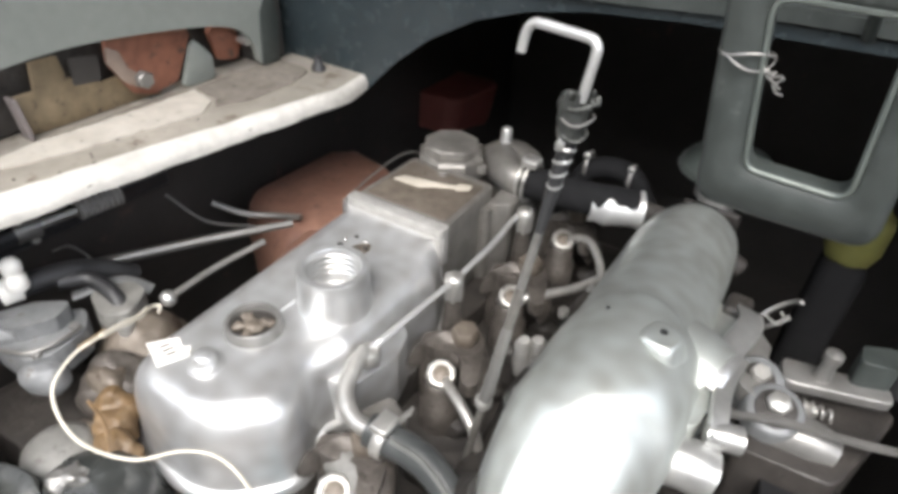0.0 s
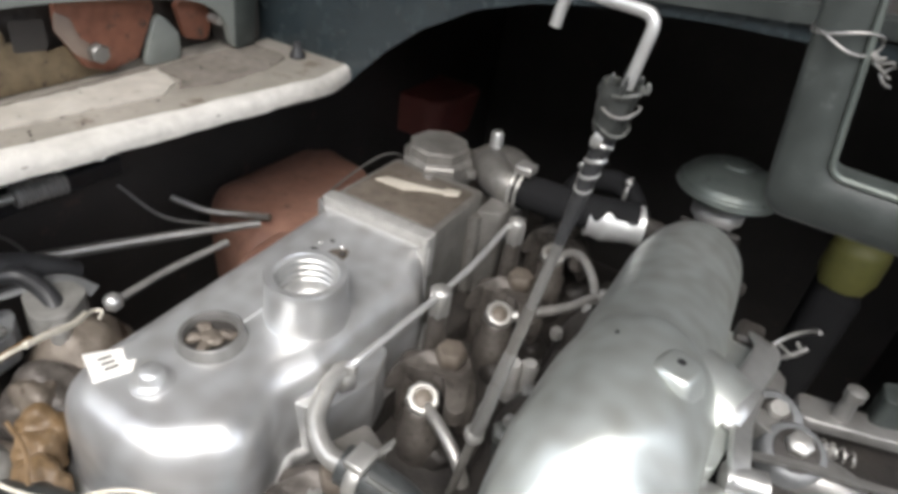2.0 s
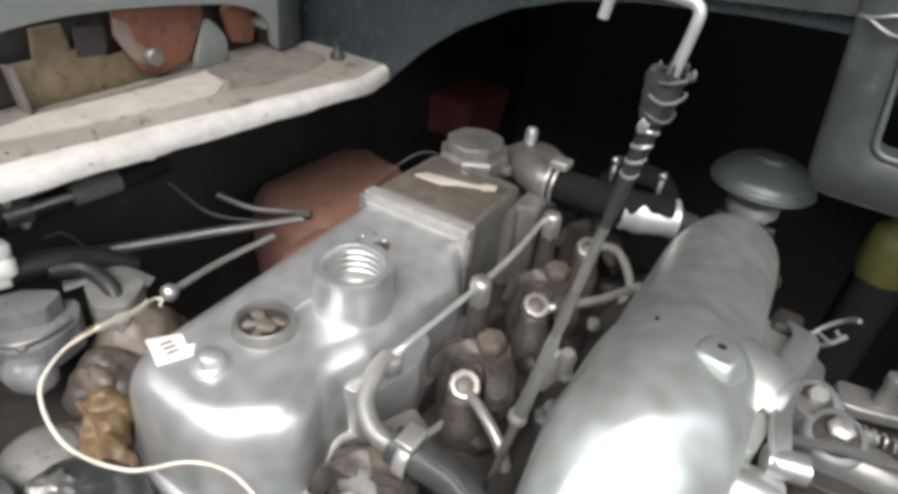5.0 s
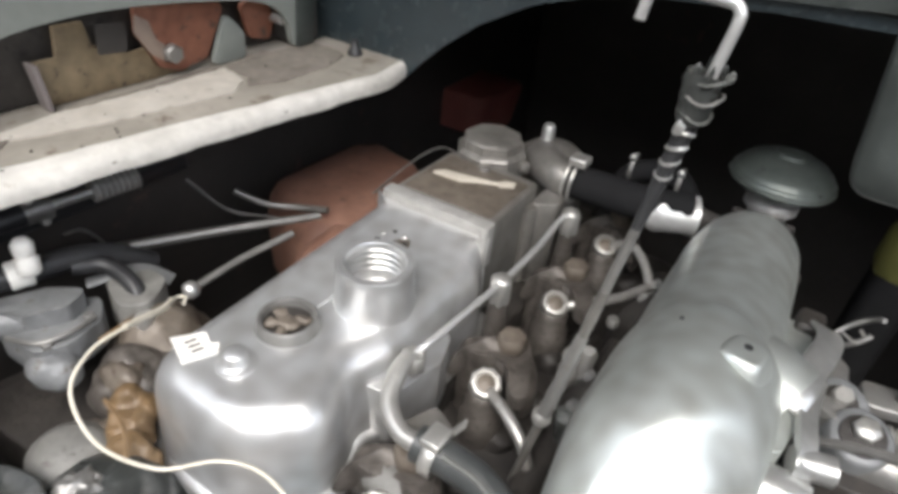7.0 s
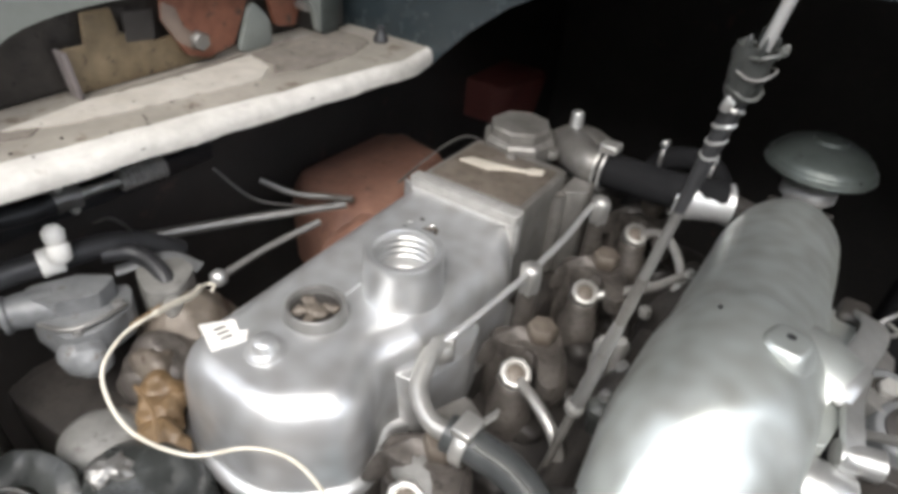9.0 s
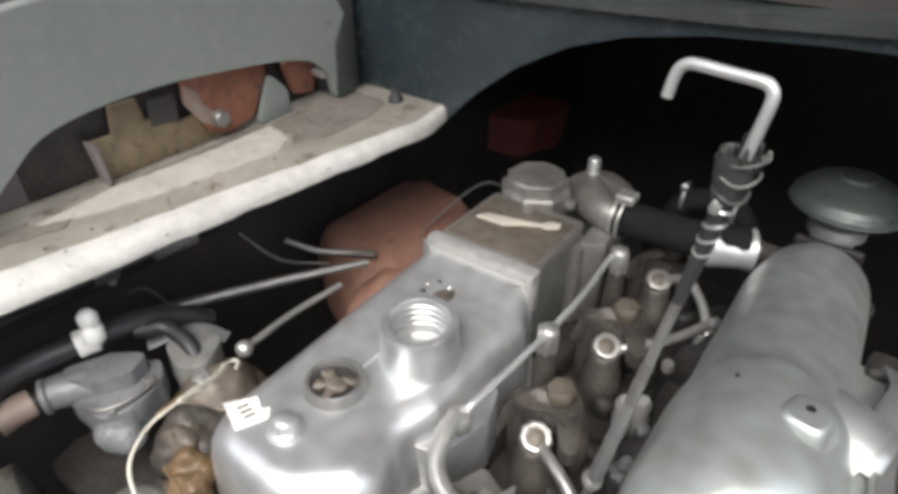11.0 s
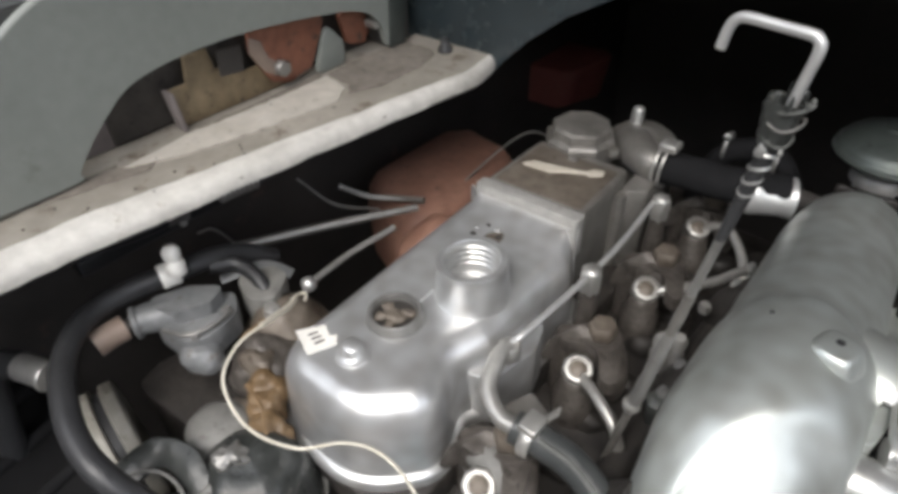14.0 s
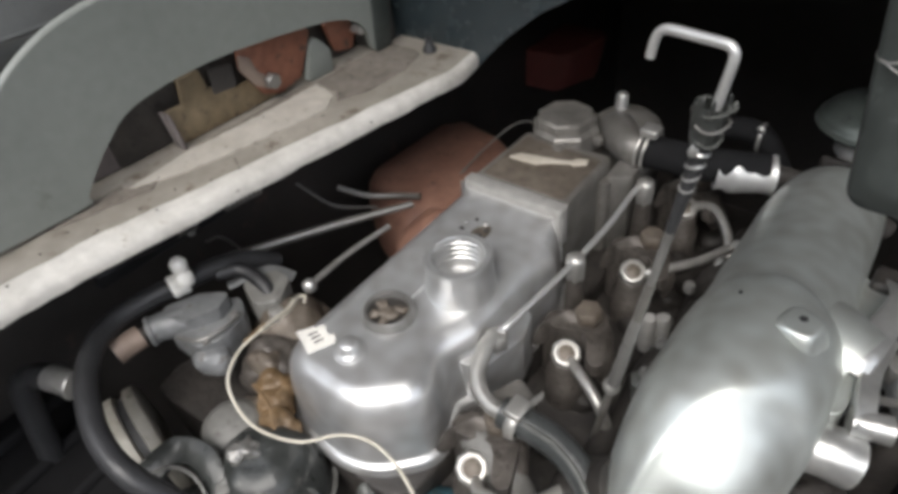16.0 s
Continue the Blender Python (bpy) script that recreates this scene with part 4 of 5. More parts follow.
# ---------------------------------------------------------------- beside the engine
def loop_frame():
    th = thing("loop_handle", (0.02, 0.25, 1.14), "grey moulded loop frame hanging beside the dipstick", "handle")
    bm = bmesh.new()
    outer = rounded([(0.001, 1.143), (0.064, 1.143), (0.058, 1.235), (-0.010, 1.235)], 0.010, 6)
    inner = rounded([(0.015, 1.161), (0.050, 1.160), (0.046, 1.220), (0.006, 1.220)], 0.006, 6)
    rings = [[(x, y, z) for x, z in inset(o, d)] for o, y, d in ((outer, 0.258, 0.0), (outer, 0.247, 0.0), (outer, 0.2445, 0.002), (inner, 0.2445, -0.002), (inner, 0.247, 0.0), (inner, 0.258, 0.0))]
    loft(bm, rings + [rings[0]], False, False)
    bmesh.ops.remove_doubles(bm, verts=bm.verts, dist=0.00001)
    part("frame", bm, FRAMEGREY, th)
    lip = [(x, 0.2452, z) for x, z in inner]
    # Thin lighter tube draws the highlight along the inner edge.
    part("inner_highlight", tube(lip + [lip[0]], 0.0011, 6, 2, straight=True), GUNMETAL, th, "lighter line for the highlight on the inner edge")
    part("hanger", tube([(0.03, 0.251, 1.23), (0.03, 0.30, 1.30), (0.04, 0.455, 1.165)], 0.004, 8), FRAMEGREY, th)
    for dz, tw in ((0.0, 0.002), (0.0025, -0.0015)):
        ring = [(0.003 + 0.0092 * math.cos(a), 0.2505 + 0.0082 * math.sin(a), 1.198 + dz + tw * math.sin(2 * a + 0.5)) for a in [2 * math.pi * i / 18 for i in range(19)]]
        part("wire_tie", tube(ring, 0.00042, 6, 2), DULL, th, "twisted wire tie")
    for k in range(3):
        pts = [(0.010 + 0.0009 * i + 0.0011 * math.cos(1.9 * i + 2 * k), 0.246 + 0.0012 * math.sin(1.9 * i + 2 * k), 1.197 - 0.0003 * i * (k + 1) + 0.0008 * math.sin(2.3 * i)) for i in range(9)]
        part("wire_end", tube(pts, 0.00045, 6, 3), DULL, th)
    return th


loop_frame()


def mushroom():
    th = thing("breather_cap", (-0.022, 0.612, 0.85), "green grey pressed steel mushroom breather cap on stem", "breather")
    at = (-0.022, 0.612, 0)
    stem = part("stem", lathe([(0.020, 0.85), (0.018, 0.925), (0.0175, 0.955), (0.024, 0.958), (0.024, 0.966), (0.020, 0.969), (0.021, 0.980), (0.027, 0.988)], at, seg=24), FLANGE, th, "pale green grey stem")
    for a in (-150, -95, -40):
        c, d = math.cos(radians(a)), math.sin(radians(a))
        part("vent_hole", blob((-0.022 + 0.0205 * c, 0.612 + 0.0205 * d, 0.9765), (0.006, 0.003, 0.0045), 0.1, 60, 2, turn=a + 90), BLACK, stem, "dark vent hole")
    part("bracket", block((-0.050, 0.590, 0.93), (0.006, 0.597, 0.955), 0.003), BLOCK, th)
    cap = part("cap", lathe([(0.026, 0.980), (0.041, 0.982), (0.0450, 0.9845), (0.0462, 0.988), (0.0455, 0.9925), (0.0435, 0.9935), (0.0425, 0.9950), (0.0405, 0.9990), (0.0390, 0.9998), (0.0350, 1.0040), (0.0335, 1.0045), (0.026, 1.0085), (0.0145, 1.0108), (0.0135, 1.0135), (0, 1.0145)], at, seg=48), GUNMETAL, th)
    part("bead", tube([(-0.022 + 0.0458 * math.cos(a), 0.612 + 0.0458 * math.sin(a), 0.9875) for a in [2 * math.pi * i / 40 for i in range(41)]], 0.0013, 6, 1), GUNMETAL, cap)
    return th


mushroom()


def rear_hose():
    th = thing("heater_hose", (-0.13, 0.57, 0.88), "dark heater hose with bright clips behind the housing", "hose")
    part("hose", tube([(-0.165, 0.575, 0.90), (-0.150, 0.570, 0.955), (-0.130, 0.570, 0.972), (-0.10, 0.572, 0.970), (-0.075, 0.58, 0.93)], 0.011, 14), MATTE, th)
    for x in (-0.146, -0.100):
        part("clip", lathe([(0.0135, -0.002), (0.0145, -0.001), (0.0145, 0.001), (0.0135, 0.002)], (x, 0.5705, 0.970), (1, 0.05, 0), 18, caps=False), DULL, th)
        part("clip_ear", blob((x, 0.560, 0.984), (0.004, 0.003, 0.004), 0.3, 120, 2), ALU, th)
    return th


rear_hose()

def reservoir():
    th = thing("fluid_reservoir", (0.12, 0.70, 0.33), "dark fluid reservoir with yellow green cap in shade", "reservoir")
    part("tank", block((0.09, 0.67, 0.33), (0.135, 0.73, 0.893), 0.012), MATTE, th)
    part("cap", lathe([(0.022, 0.888), (0.028, 0.905), (0.0275, 0.935), (0.025, 0.945), (0.020, 0.947), (0.017, 0.955), (0, 0.957)], (0.112, 0.70, 0), seg=24), YELLOW, th, "yellow green plastic cap")
    return th


reservoir()


def throttle():
    th = thing("throttle_body", (0.06, 0.34, 0.93), "grey cast throttle body with lever, strap and bolts", "throttle")
    toward = (0.05, -0.42, 0.9)
    part("body", lumpy(slab(rounded([(0.058, 0.320), (0.118, 0.325), (0.150, 0.42), (0.064, 0.390)], 0.012, 4), 0.86, 0.948, 0.008, segs=3), 0.003, 50), BLOCK, th)
    part("skirt", slab(rounded([(0.092, 0.255), (0.18, 0.265), (0.19, 0.345), (0.080, 0.335)], 0.010, 4), 0.80, 0.930, 0.006), MATTE, th)
    part("barrel", tube([(0.078, 0.350, 0.950), (0.098, 0.350, 0.950), (0.112, 0.352, 0.946)], 0.0155, 18, 4, 0.013), DULL, th)
    part("strap", ribbon([(0.036, 0.425, 0.962), (0.040, 0.415, 0.980), (0.044, 0.392, 0.988), (0.039, 0.360, 0.988), (0.036, 0.338, 0.987), (0.033, 0.325, 0.980)], 0.017, 0.004, (0.25, 0, 1)), ALU, th, "bent bright strap")
    part("lower_strap", ribbon([(0.046, 0.372, 0.972), (0.043, 0.34, 0.977), (0.045, 0.31, 0.980), (0.050, 0.292, 0.974)], 0.012, 0.005, (0.3, 0, 1)), ALU, th)
    part("strap_foot", tube([(0.042, 0.297, 0.972), (0.062, 0.303, 0.972)], 0.0085, 14, 3), ALU, th)
    part("bracket_block", block((0.024, 0.408, 0.955), (0.042, 0.432, 0.982), 0.004), BLOCK, th)
    for x, y, r in ((0.060, 0.366, 0.0105), (0.0745, 0.346, 0.0125)):
        pl = part("bolt_boss", lathe([(0.019, -0.014), (0.0175, 0.0), (0.015, 0.002), (0, 0.002)], (x, y, 0.966), toward, 22), BLUEALU, th)
        part("seal", lathe([(r, 0.001), (r, 0.0035), (r * 0.75, 0.004), (0, 0.004)], (x, y, 0.966), toward, 22), BLOCK, pl, "dark seal ring")
        part("bolt", hexnut((x, y + 0.0018, 0.9695), r * 0.62, 0.007, toward), STEEL, pl, "bright bolt head")
    part("lever", ribbon([(0.050, 0.322, 0.970), (0.085, 0.336, 0.970), (0.125, 0.348, 0.968), (0.17, 0.365, 0.966)], 0.005, 0.003), DULL, th)
    part("arm", slab(rounded([(0.050, 0.352), (0.064, 0.345), (0.062, 0.40), (0.048, 0.418)], 0.005, 3), 0.958, 0.970, 0.003), DULL, th)
    part("bridge", lumpy(slab(rounded([(0.075, 0.378), (0.140, 0.398), (0.135, 0.414), (0.070, 0.402)], 0.006, 3), 0.956, 0.965, 0.003), 0.001, 80), DULL, th)
    part("screw_post", lathe([(0.006, 0.962), (0.0045, 0.980), (0.006, 0.981), (0.006, 0.987), (0.003, 0.989)], (0.096, 0.396, 0), seg=12), DULL, th)
    part("dashpot", lathe([(0.010, -0.016), (0.012, -0.012), (0.012, 0.012), (0.009, 0.016)], (0.150, 0.425, 0.968), (0.3, 0.4, 0.9), 18), BLACK, th)
    part("post", lumpy(slab(rounded([(0.112, 0.400), (0.136, 0.408), (0.134, 0.428), (0.110, 0.420)], 0.005, 4), 0.84, 0.985, 0.006, segs=3), 0.002, 60), FRAMEGREY, th)
    coil = [(0.083 + 0.0009 * i, 0.366 + 0.004 * math.cos(1.1 * i), 0.962 + 0.004 * math.sin(1.1 * i)) for i in range(28)]
    part("return_spring", tube(coil, 0.0008, 6, 2), STEEL, th)
    part("small_nut", hexnut((0.094, 0.372, 0.950), 0.006, 0.010, toward), STEEL, th)
    loop = [(0.058 + 0.011 * math.cos(a), 0.418 + 0.012 * math.sin(a), 0.985 + 0.014 * math.cos(a)) for a in [radians(20 + 15 * i) for i in range(20)]]
    part("spring_loop", tube(loop, 0.0017, 6, 2), DULL, th)
    part("hook_end", tube([(0.050, 0.412, 0.985), (0.058, 0.405, 0.986), (0.062, 0.410, 0.988), (0.059, 0.416, 0.989)], 0.0012, 6), STEEL, th)
    part("rusty_joint", blob((0.046, 0.266, 0.930), (0.022, 0.016, 0.016), 0.35, 60, 4), BLOCK, th, smooth=90)
    part("feed_pipe", tube([(0.040, 0.262, 0.918), (0.042, 0.235, 0.900), (0.044, 0.20, 0.86)], 0.010, 16, 5), MAUVE, th, "pale dusty pipe")
    part("return_pipe", tube([(0.058, 0.262, 0.920), (0.062, 0.235, 0.902), (0.066, 0.20, 0.86)], 0.013, 16, 5), MAUVE, th, "pale dusty pipe")
    return th


throttle()


def clay_housing():
    th = thing("bell_housing", (-0.40, 0.44, 0.80), "terracotta coloured dusty housing in the shade", "housing")
    rings = []
    for z, k in ((0.80, 1.0), (0.86, 1.02), (0.885, 0.97), (0.898, 0.88), (0.904, 0.74), (0.906, 0.4)):
        o = rounded([(-0.478, 0.392), (-0.372, 0.345), (-0.335, 0.375), (-0.362, 0.545), (-0.47, 0.57)], 0.035, 6)
        rings.append([(-0.41 + (x + 0.41) * k, 0.45 + (y - 0.45) * k, z + 0.004 * noise.noise((x * 40, y * 40, z))) for x, y in o])
    part("casing", loft(bmesh.new(), rings), CLAY, th, smooth=60)
    part("neck", blob((-0.345, 0.365, 0.865), (0.034, 0.045, 0.040), 0.15, 30, 4), CLAY, th)
    part("wire_loop", tube([(-0.372, 0.44, 0.90), (-0.358, 0.49, 0.925), (-0.346, 0.53, 0.935), (-0.335, 0.56, 0.92)], 0.0014, 6), DULL, th)
    part("stray_wire", tube([(-0.485, 0.196, 0.930), (-0.470, 0.205, 0.936), (-0.440, 0.207, 0.932), (-0.415, 0.205, 0.92)], 0.0014, 6), DULL, th)
    part("cable", tube([(-0.44, 0.33, 0.93), (-0.42, 0.35, 0.915), (-0.395, 0.37, 0.912), (-0.37, 0.38, 0.915)], 0.0035, 8), DULL, th)
    part("thin_cable", tube([(-0.45, 0.29, 0.955), (-0.425, 0.31, 0.925), (-0.40, 0.345, 0.91)], 0.0016, 6), DULL, th)
    return th


clay_housing()
lone("red_cover", lumpy(slab(rounded([(-0.66, 0.80), (-0.46, 0.82), (-0.44, 0.93), (-0.68, 0.93)], 0.03, 6), 0.81, 0.872, 0.025, segs=5), 0.014, 25), RED, "dark red cover deep in the shade", "cover")


def control_rods():
    a = thing("control_rod", (-0.40, 0.27, 0.92), "long grey steel control rod", "rod", "control rods")
    part("rod", tube([(-0.352, 0.352, 0.930), (-0.40, 0.27, 0.932), (-0.445, 0.18, 0.935)], 0.0036, 8, 4, 0.005), DULL, a)
    b = thing("control_rod", (-0.34, 0.25, 0.93), "short grey steel control rod with ball end", "rod", "control rods")
    part("rod", tube([(-0.328, 0.297, 0.950), (-0.334, 0.25, 0.948), (-0.332, 0.206, 0.948)], 0.0028, 8, 4), DULL, b)
    part("ball_end", lathe([(0.003, 0), (0.006, 0.003), (0.006, 0.009), (0.003, 0.012)], (-0.332, 0.204, 0.942), seg=12), ALU, b)


control_rods()


def seat_base():
    th = thing("trim_panel", (-0.43, 0.25, 1.05), "pale grey green moulded trim panel with curved top", "trim panel")
    low = [(0.022, 1.053), (0.060, 1.0525), (0.110, 1.052), (0.1135, 1.058), (0.122, 1.068), (0.140, 1.085), (0.172, 1.104), (0.242, 1.110), (0.335, 1.102), (0.380, 1.092), (0.400, 1.075), (0.408, 1.052), (0.428, 1.052)]
    top = [(0.432, 1.09), (0.424, 1.125), (0.402, 1.158), (0.375, 1.169), (0.28, 1.174), (0.207, 1.177), (0.158, 1.172), (0.121, 1.159), (0.090, 1.138), (0.060, 1.108), (0.036, 1.078)]
    smooth_line = [(q.x, q.y) for q in spline([(a, b, 0) for a, b in low], 5)] + [(q.x, q.y) for q in spline([(a, b, 0) for a, b in top], 5)]
    part("skin", slab(smooth_line, -0.437, -0.430, 0.0, "x"), PANEL, th)
    part("inner_skin", block((-0.468, 0.07, 1.049), (-0.462, 0.185, 1.10), 0.001), MAUVE, th)
    part("ridge", tube([(-0.4335, a, b) for a, b in top[2:]], 0.0036, 8, 4), PANEL, th)
    # Dark overlay: shade where the panel curves away, put into the colour.
    part("end_shade", slab([(0.408, 1.0515), (0.4285, 1.0515), (0.4325, 1.09), (0.4245, 1.125), (0.411, 1.10)], -0.4305, -0.4278, 0.0006, "x"), FRAMEGREY, th, "dark plate for the shade on the panel's end")
    # Dark block added to darken the slot between panel and bulkhead.
    part("slot_shade", block((-0.478, 0.412, 1.049), (-0.438, 0.447, 1.15), 0.004), DARK, th)
    return th


seat_base()


def seat_bracket():
    th = thing("seat_bracket", (-0.46, 0.28, 1.049), "rusty ochre and orange steel seat bracket with bolt", "bracket")
    part("foot", slab([(0.194, 1.080), (0.197, 1.049), (0.31, 1.049), (0.30, 1.075), (0.262, 1.072), (0.255, 1.083), (0.238, 1.082), (0.235, 1.100), (0.215, 1.100), (0.212, 1.080)], -0.453, -0.449, 0.0008, "x"), OCHRE, th, "ochre stained foot plate")
    part("arm", slab(rounded([(0.268, 1.086), (0.283, 1.058), (0.300, 1.052), (0.325, 1.056), (0.345, 1.092), (0.33, 1.13), (0.272, 1.12)], 0.006, 3), -0.4485, -0.444, 0.0008, "x"), ORANGE, th, "orange primed arm")
    part("chipped_end", lumpy(slab(rounded([(0.266, 1.088), (0.276, 1.070), (0.288, 1.061), (0.291, 1.072), (0.282, 1.080), (0.278, 1.094), (0.269, 1.100)], 0.002, 3), -0.4442, -0.4425, 0.0006, "x"), 0.0006, 150), DUSTSTUB, th, "pinkish chipped paint")
    # No real opening: a dark plate carries the hole's shade.
    part("hole", slab(rounded([(0.240, 1.076), (0.262, 1.074), (0.264, 1.094), (0.242, 1.096)], 0.002, 2), -0.4495, -0.4485, 0.0, "x"), DARK, th, "dark plate for the shade in a square hole")
    part("bolt", hexnut((-0.4435, 0.292, 1.068), 0.0075, 0.008, (1, 0, 0)), DULL, th)
    part("gusset", slab(rounded([(0.326, 1.049), (0.362, 1.049), (0.362, 1.07), (0.345, 1.09)], 0.006, 3), -0.446, -0.441, 0.0008, "x"), PANEL, th, "grey green gusset")
    part("rear_arm", slab(rounded([(0.365, 1.09), (0.372, 1.062), (0.392, 1.057), (0.400, 1.072), (0.39, 1.10)], 0.005, 3), -0.452, -0.446, 0.0008, "x"), ORANGE, th)
    part("stud", lathe([(0.004, 0), (0.004, 0.012), (0, 0.0125)], (-0.446, 0.398, 1.075), (1, 0, 0), 10), STEEL, th)
    part("folded_edge", slab([(0.1925, 1.081), (0.1955, 1.049), (0.1985, 1.049), (0.1955, 1.081)], -0.453, -0.440, 0.0004, "x"), MAUVE, th, "pale folded edge")
    # Dark block added behind the bracket for the shade in there.
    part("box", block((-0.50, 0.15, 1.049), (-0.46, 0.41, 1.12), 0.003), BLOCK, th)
    return th


seat_bracket()
lone("grommet_bolt", lathe([(0.007, 0), (0.0065, 0.004), (0.004, 0.007), (0.0035, 0.013), (0, 0.014)], (-0.385, 0.437, 1.049), seg=14), BLACK, "small dark bolt standing on the sill", "bolt")


# ---------------------------------------------------------------- front left of the engine
def pump():
    th = thing("vacuum_pump", (-0.37, 0.13, 0.90), "dull grey cast aluminium pump body with dusty tan stub", "pump")
    low = [(-0.400, 0.108), (-0.388, 0.104), (-0.352, 0.108), (-0.345, 0.124), (-0.350, 0.150), (-0.372, 0.163), (-0.392, 0.140)]
    body = slab(rounded(low, 0.010, 5), 0.926, 0.948, 0.006, segs=3)
    part("body", lumpy(lumpy(body, 0.002, 55), 0.0008, 160), BLUEALU, th, smooth=60)
    up = [(-0.401, 0.110), (-0.388, 0.107), (-0.372, 0.116), (-0.362, 0.138), (-0.370, 0.156), (-0.390, 0.138)]
    part("upper_casting", lumpy(slab(rounded(up, 0.007, 5), 0.944, 0.961, 0.005, segs=3), 0.0014, 80), BLUEALU, th, smooth=60)
    part("lower_bulge", blob((-0.350, 0.114, 0.930), (0.016, 0.013, 0.014), 0.2, 60, 4, turn=30), BLUEALU, th, smooth=90)
    part("barrel", lumpy(tube([(-0.3985, 0.094, 0.950), (-0.395, 0.104, 0.950), (-0.386, 0.120, 0.949)], 0.0105, 20, 5, 0.0125), 0.0006, 120), BLUEALU, th)
    part("collar", lathe([(0.0085, -0.003), (0.0120, -0.002), (0.0128, 0), (0.0120, 0.002), (0.0085, 0.003)], (-0.398, 0.0955, 0.950), (-0.35, -0.9, 0.0), 20), BLUEALU, th)
    part("neck", tube([(-0.398, 0.094, 0.950), (-0.400, 0.086, 0.950)], 0.0065, 12, 3), BLOCK, th)
    part("stub", lumpy(tube([(-0.400, 0.088, 0.950), (-0.401, 0.080, 0.950), (-0.402, 0.066, 0.949)], 0.0095, 16, 4, 0.0105), 0.001, 90), DUSTSTUB, th, "dusty tan stub")
    part("seam", tube([(-0.376, 0.104, 0.949), (-0.356, 0.112, 0.951), (-0.349, 0.128, 0.952), (-0.353, 0.148, 0.950)], 0.0017, 8), DULL, th, "pale casting seam")
    for x, y in ((-0.352, 0.116), (-0.358, 0.146)):
        part("cover_screw", hexnut((x, y, 0.947), 0.0038, 0.004), DULL, th)
    return th


pump()


def regulator():
    th = thing("fuel_lift_pump", (-0.345, 0.175, 0.88), "dull brown grey pump with domed top and bright stud", "pump")
    part("body", blob((-0.340, 0.180, 0.910), (0.034, 0.030, 0.034), 0.15, 40, 4), BOXTOP, th, smooth=90)
    part("cap_plate", lumpy(slab(rounded([(-0.382, 0.170), (-0.352, 0.162), (-0.338, 0.176), (-0.352, 0.200), (-0.372, 0.200)], 0.009, 5), 0.924, 0.950, 0.007, segs=3), 0.002, 60), GREYCAP, th, "dusty pale cap", smooth=60)
    part("flange", lathe([(0.036, 0.905), (0.037, 0.909), (0.035, 0.914), (0.028, 0.918)], (-0.340, 0.180, 0), seg=24), BOXTOP, th)
    part("stud", lathe([(0.007, 0.936), (0.006, 0.946), (0, 0.948)], (-0.336, 0.170, 0), seg=12), STEEL, th)
    part("tab", ribbon([(-0.395, 0.165, 0.945), (-0.38, 0.195, 0.948), (-0.36, 0.208, 0.940)], 0.012, 0.002), BLUEALU, th)
    return th


regulator()


def plug_hose():
    th = thing("vacuum_hose", (-0.36, 0.06, 0.90), "thick black rubber hose looping in front of the pump", "hose")
    part("tail", tube([(-0.396, 0.160, 0.962), (-0.385, 0.178, 0.958), (-0.358, 0.180, 0.948), (-0.344, 0.168, 0.930), (-0.340, 0.155, 0.905)], 0.0060, 12), BLACK, th)
    part("hose", tube([(-0.395, 0.215, 0.935), (-0.398, 0.190, 0.955), (-0.399, 0.165, 0.966), (-0.402, 0.137, 0.969), (-0.410, 0.105, 0.969), (-0.410, 0.077, 0.969), (-0.395, 0.053, 0.968), (-0.368, 0.035, 0.966), (-0.325, 0.021, 0.960), (-0.290, 0.022, 0.945), (-0.26, 0.04, 0.90)], 0.0082, 14), BLACK, th)
    part("tape", lathe([(0.0086, -0.007), (0.0098, -0.006), (0.0096, 0.0), (0.0100, 0.006), (0.0086, 0.007)], (-0.4035, 0.132, 0.969), (0.25, 1, 0), 18, caps=False), WHITE, th, "white tape wrap")
    part("connector", lathe([(0.0055, 0), (0.0075, 0.002), (0.0075, 0.011), (0.005, 0.013), (0.0065, 0.015), (0.0068, 0.021), (0.004, 0.025), (0, 0.026)], (-0.391, 0.134, 0.974), (-0.15, 0.1, 1), 14), WHITE, th, "white plastic connector")
    return th


plug_hose()


def white_wire():
    th = thing("loose_wire", (-0.22, 0.10, 0.96), "cream insulated loose wire drooping over the front", "wire")
    part("wire", tube([(-0.296, 0.176, 0.974), (-0.301, 0.181, 0.973), (-0.303, 0.176, 0.975), (-0.285, 0.156, 0.988), (-0.272, 0.128, 1.003), (-0.268, 0.107, 1.004), (-0.255, 0.089, 1.000), (-0.228, 0.083, 0.990), (-0.205, 0.095, 0.978), (-0.185, 0.112, 0.982), (-0.165, 0.119, 0.985), (-0.142, 0.117, 0.985), (-0.118, 0.108, 0.98), (-0.108, 0.10, 0.96), (-0.104, 0.09, 0.90)], 0.00105, 8), CREAM, th)
    part("sleeve", tube([(-0.2985, 0.1705, 0.9795), (-0.288, 0.159, 0.9865), (-0.279, 0.143, 0.9960), (-0.272, 0.128, 1.003)], 0.0018, 8, 6), CREAM, th, "thicker cream sleeve")
    part("lug", tube([(-0.276, 0.133, 1.001), (-0.271, 0.115, 1.004)], 0.0020, 8, 4), TAN, th)
    return th


white_wire()


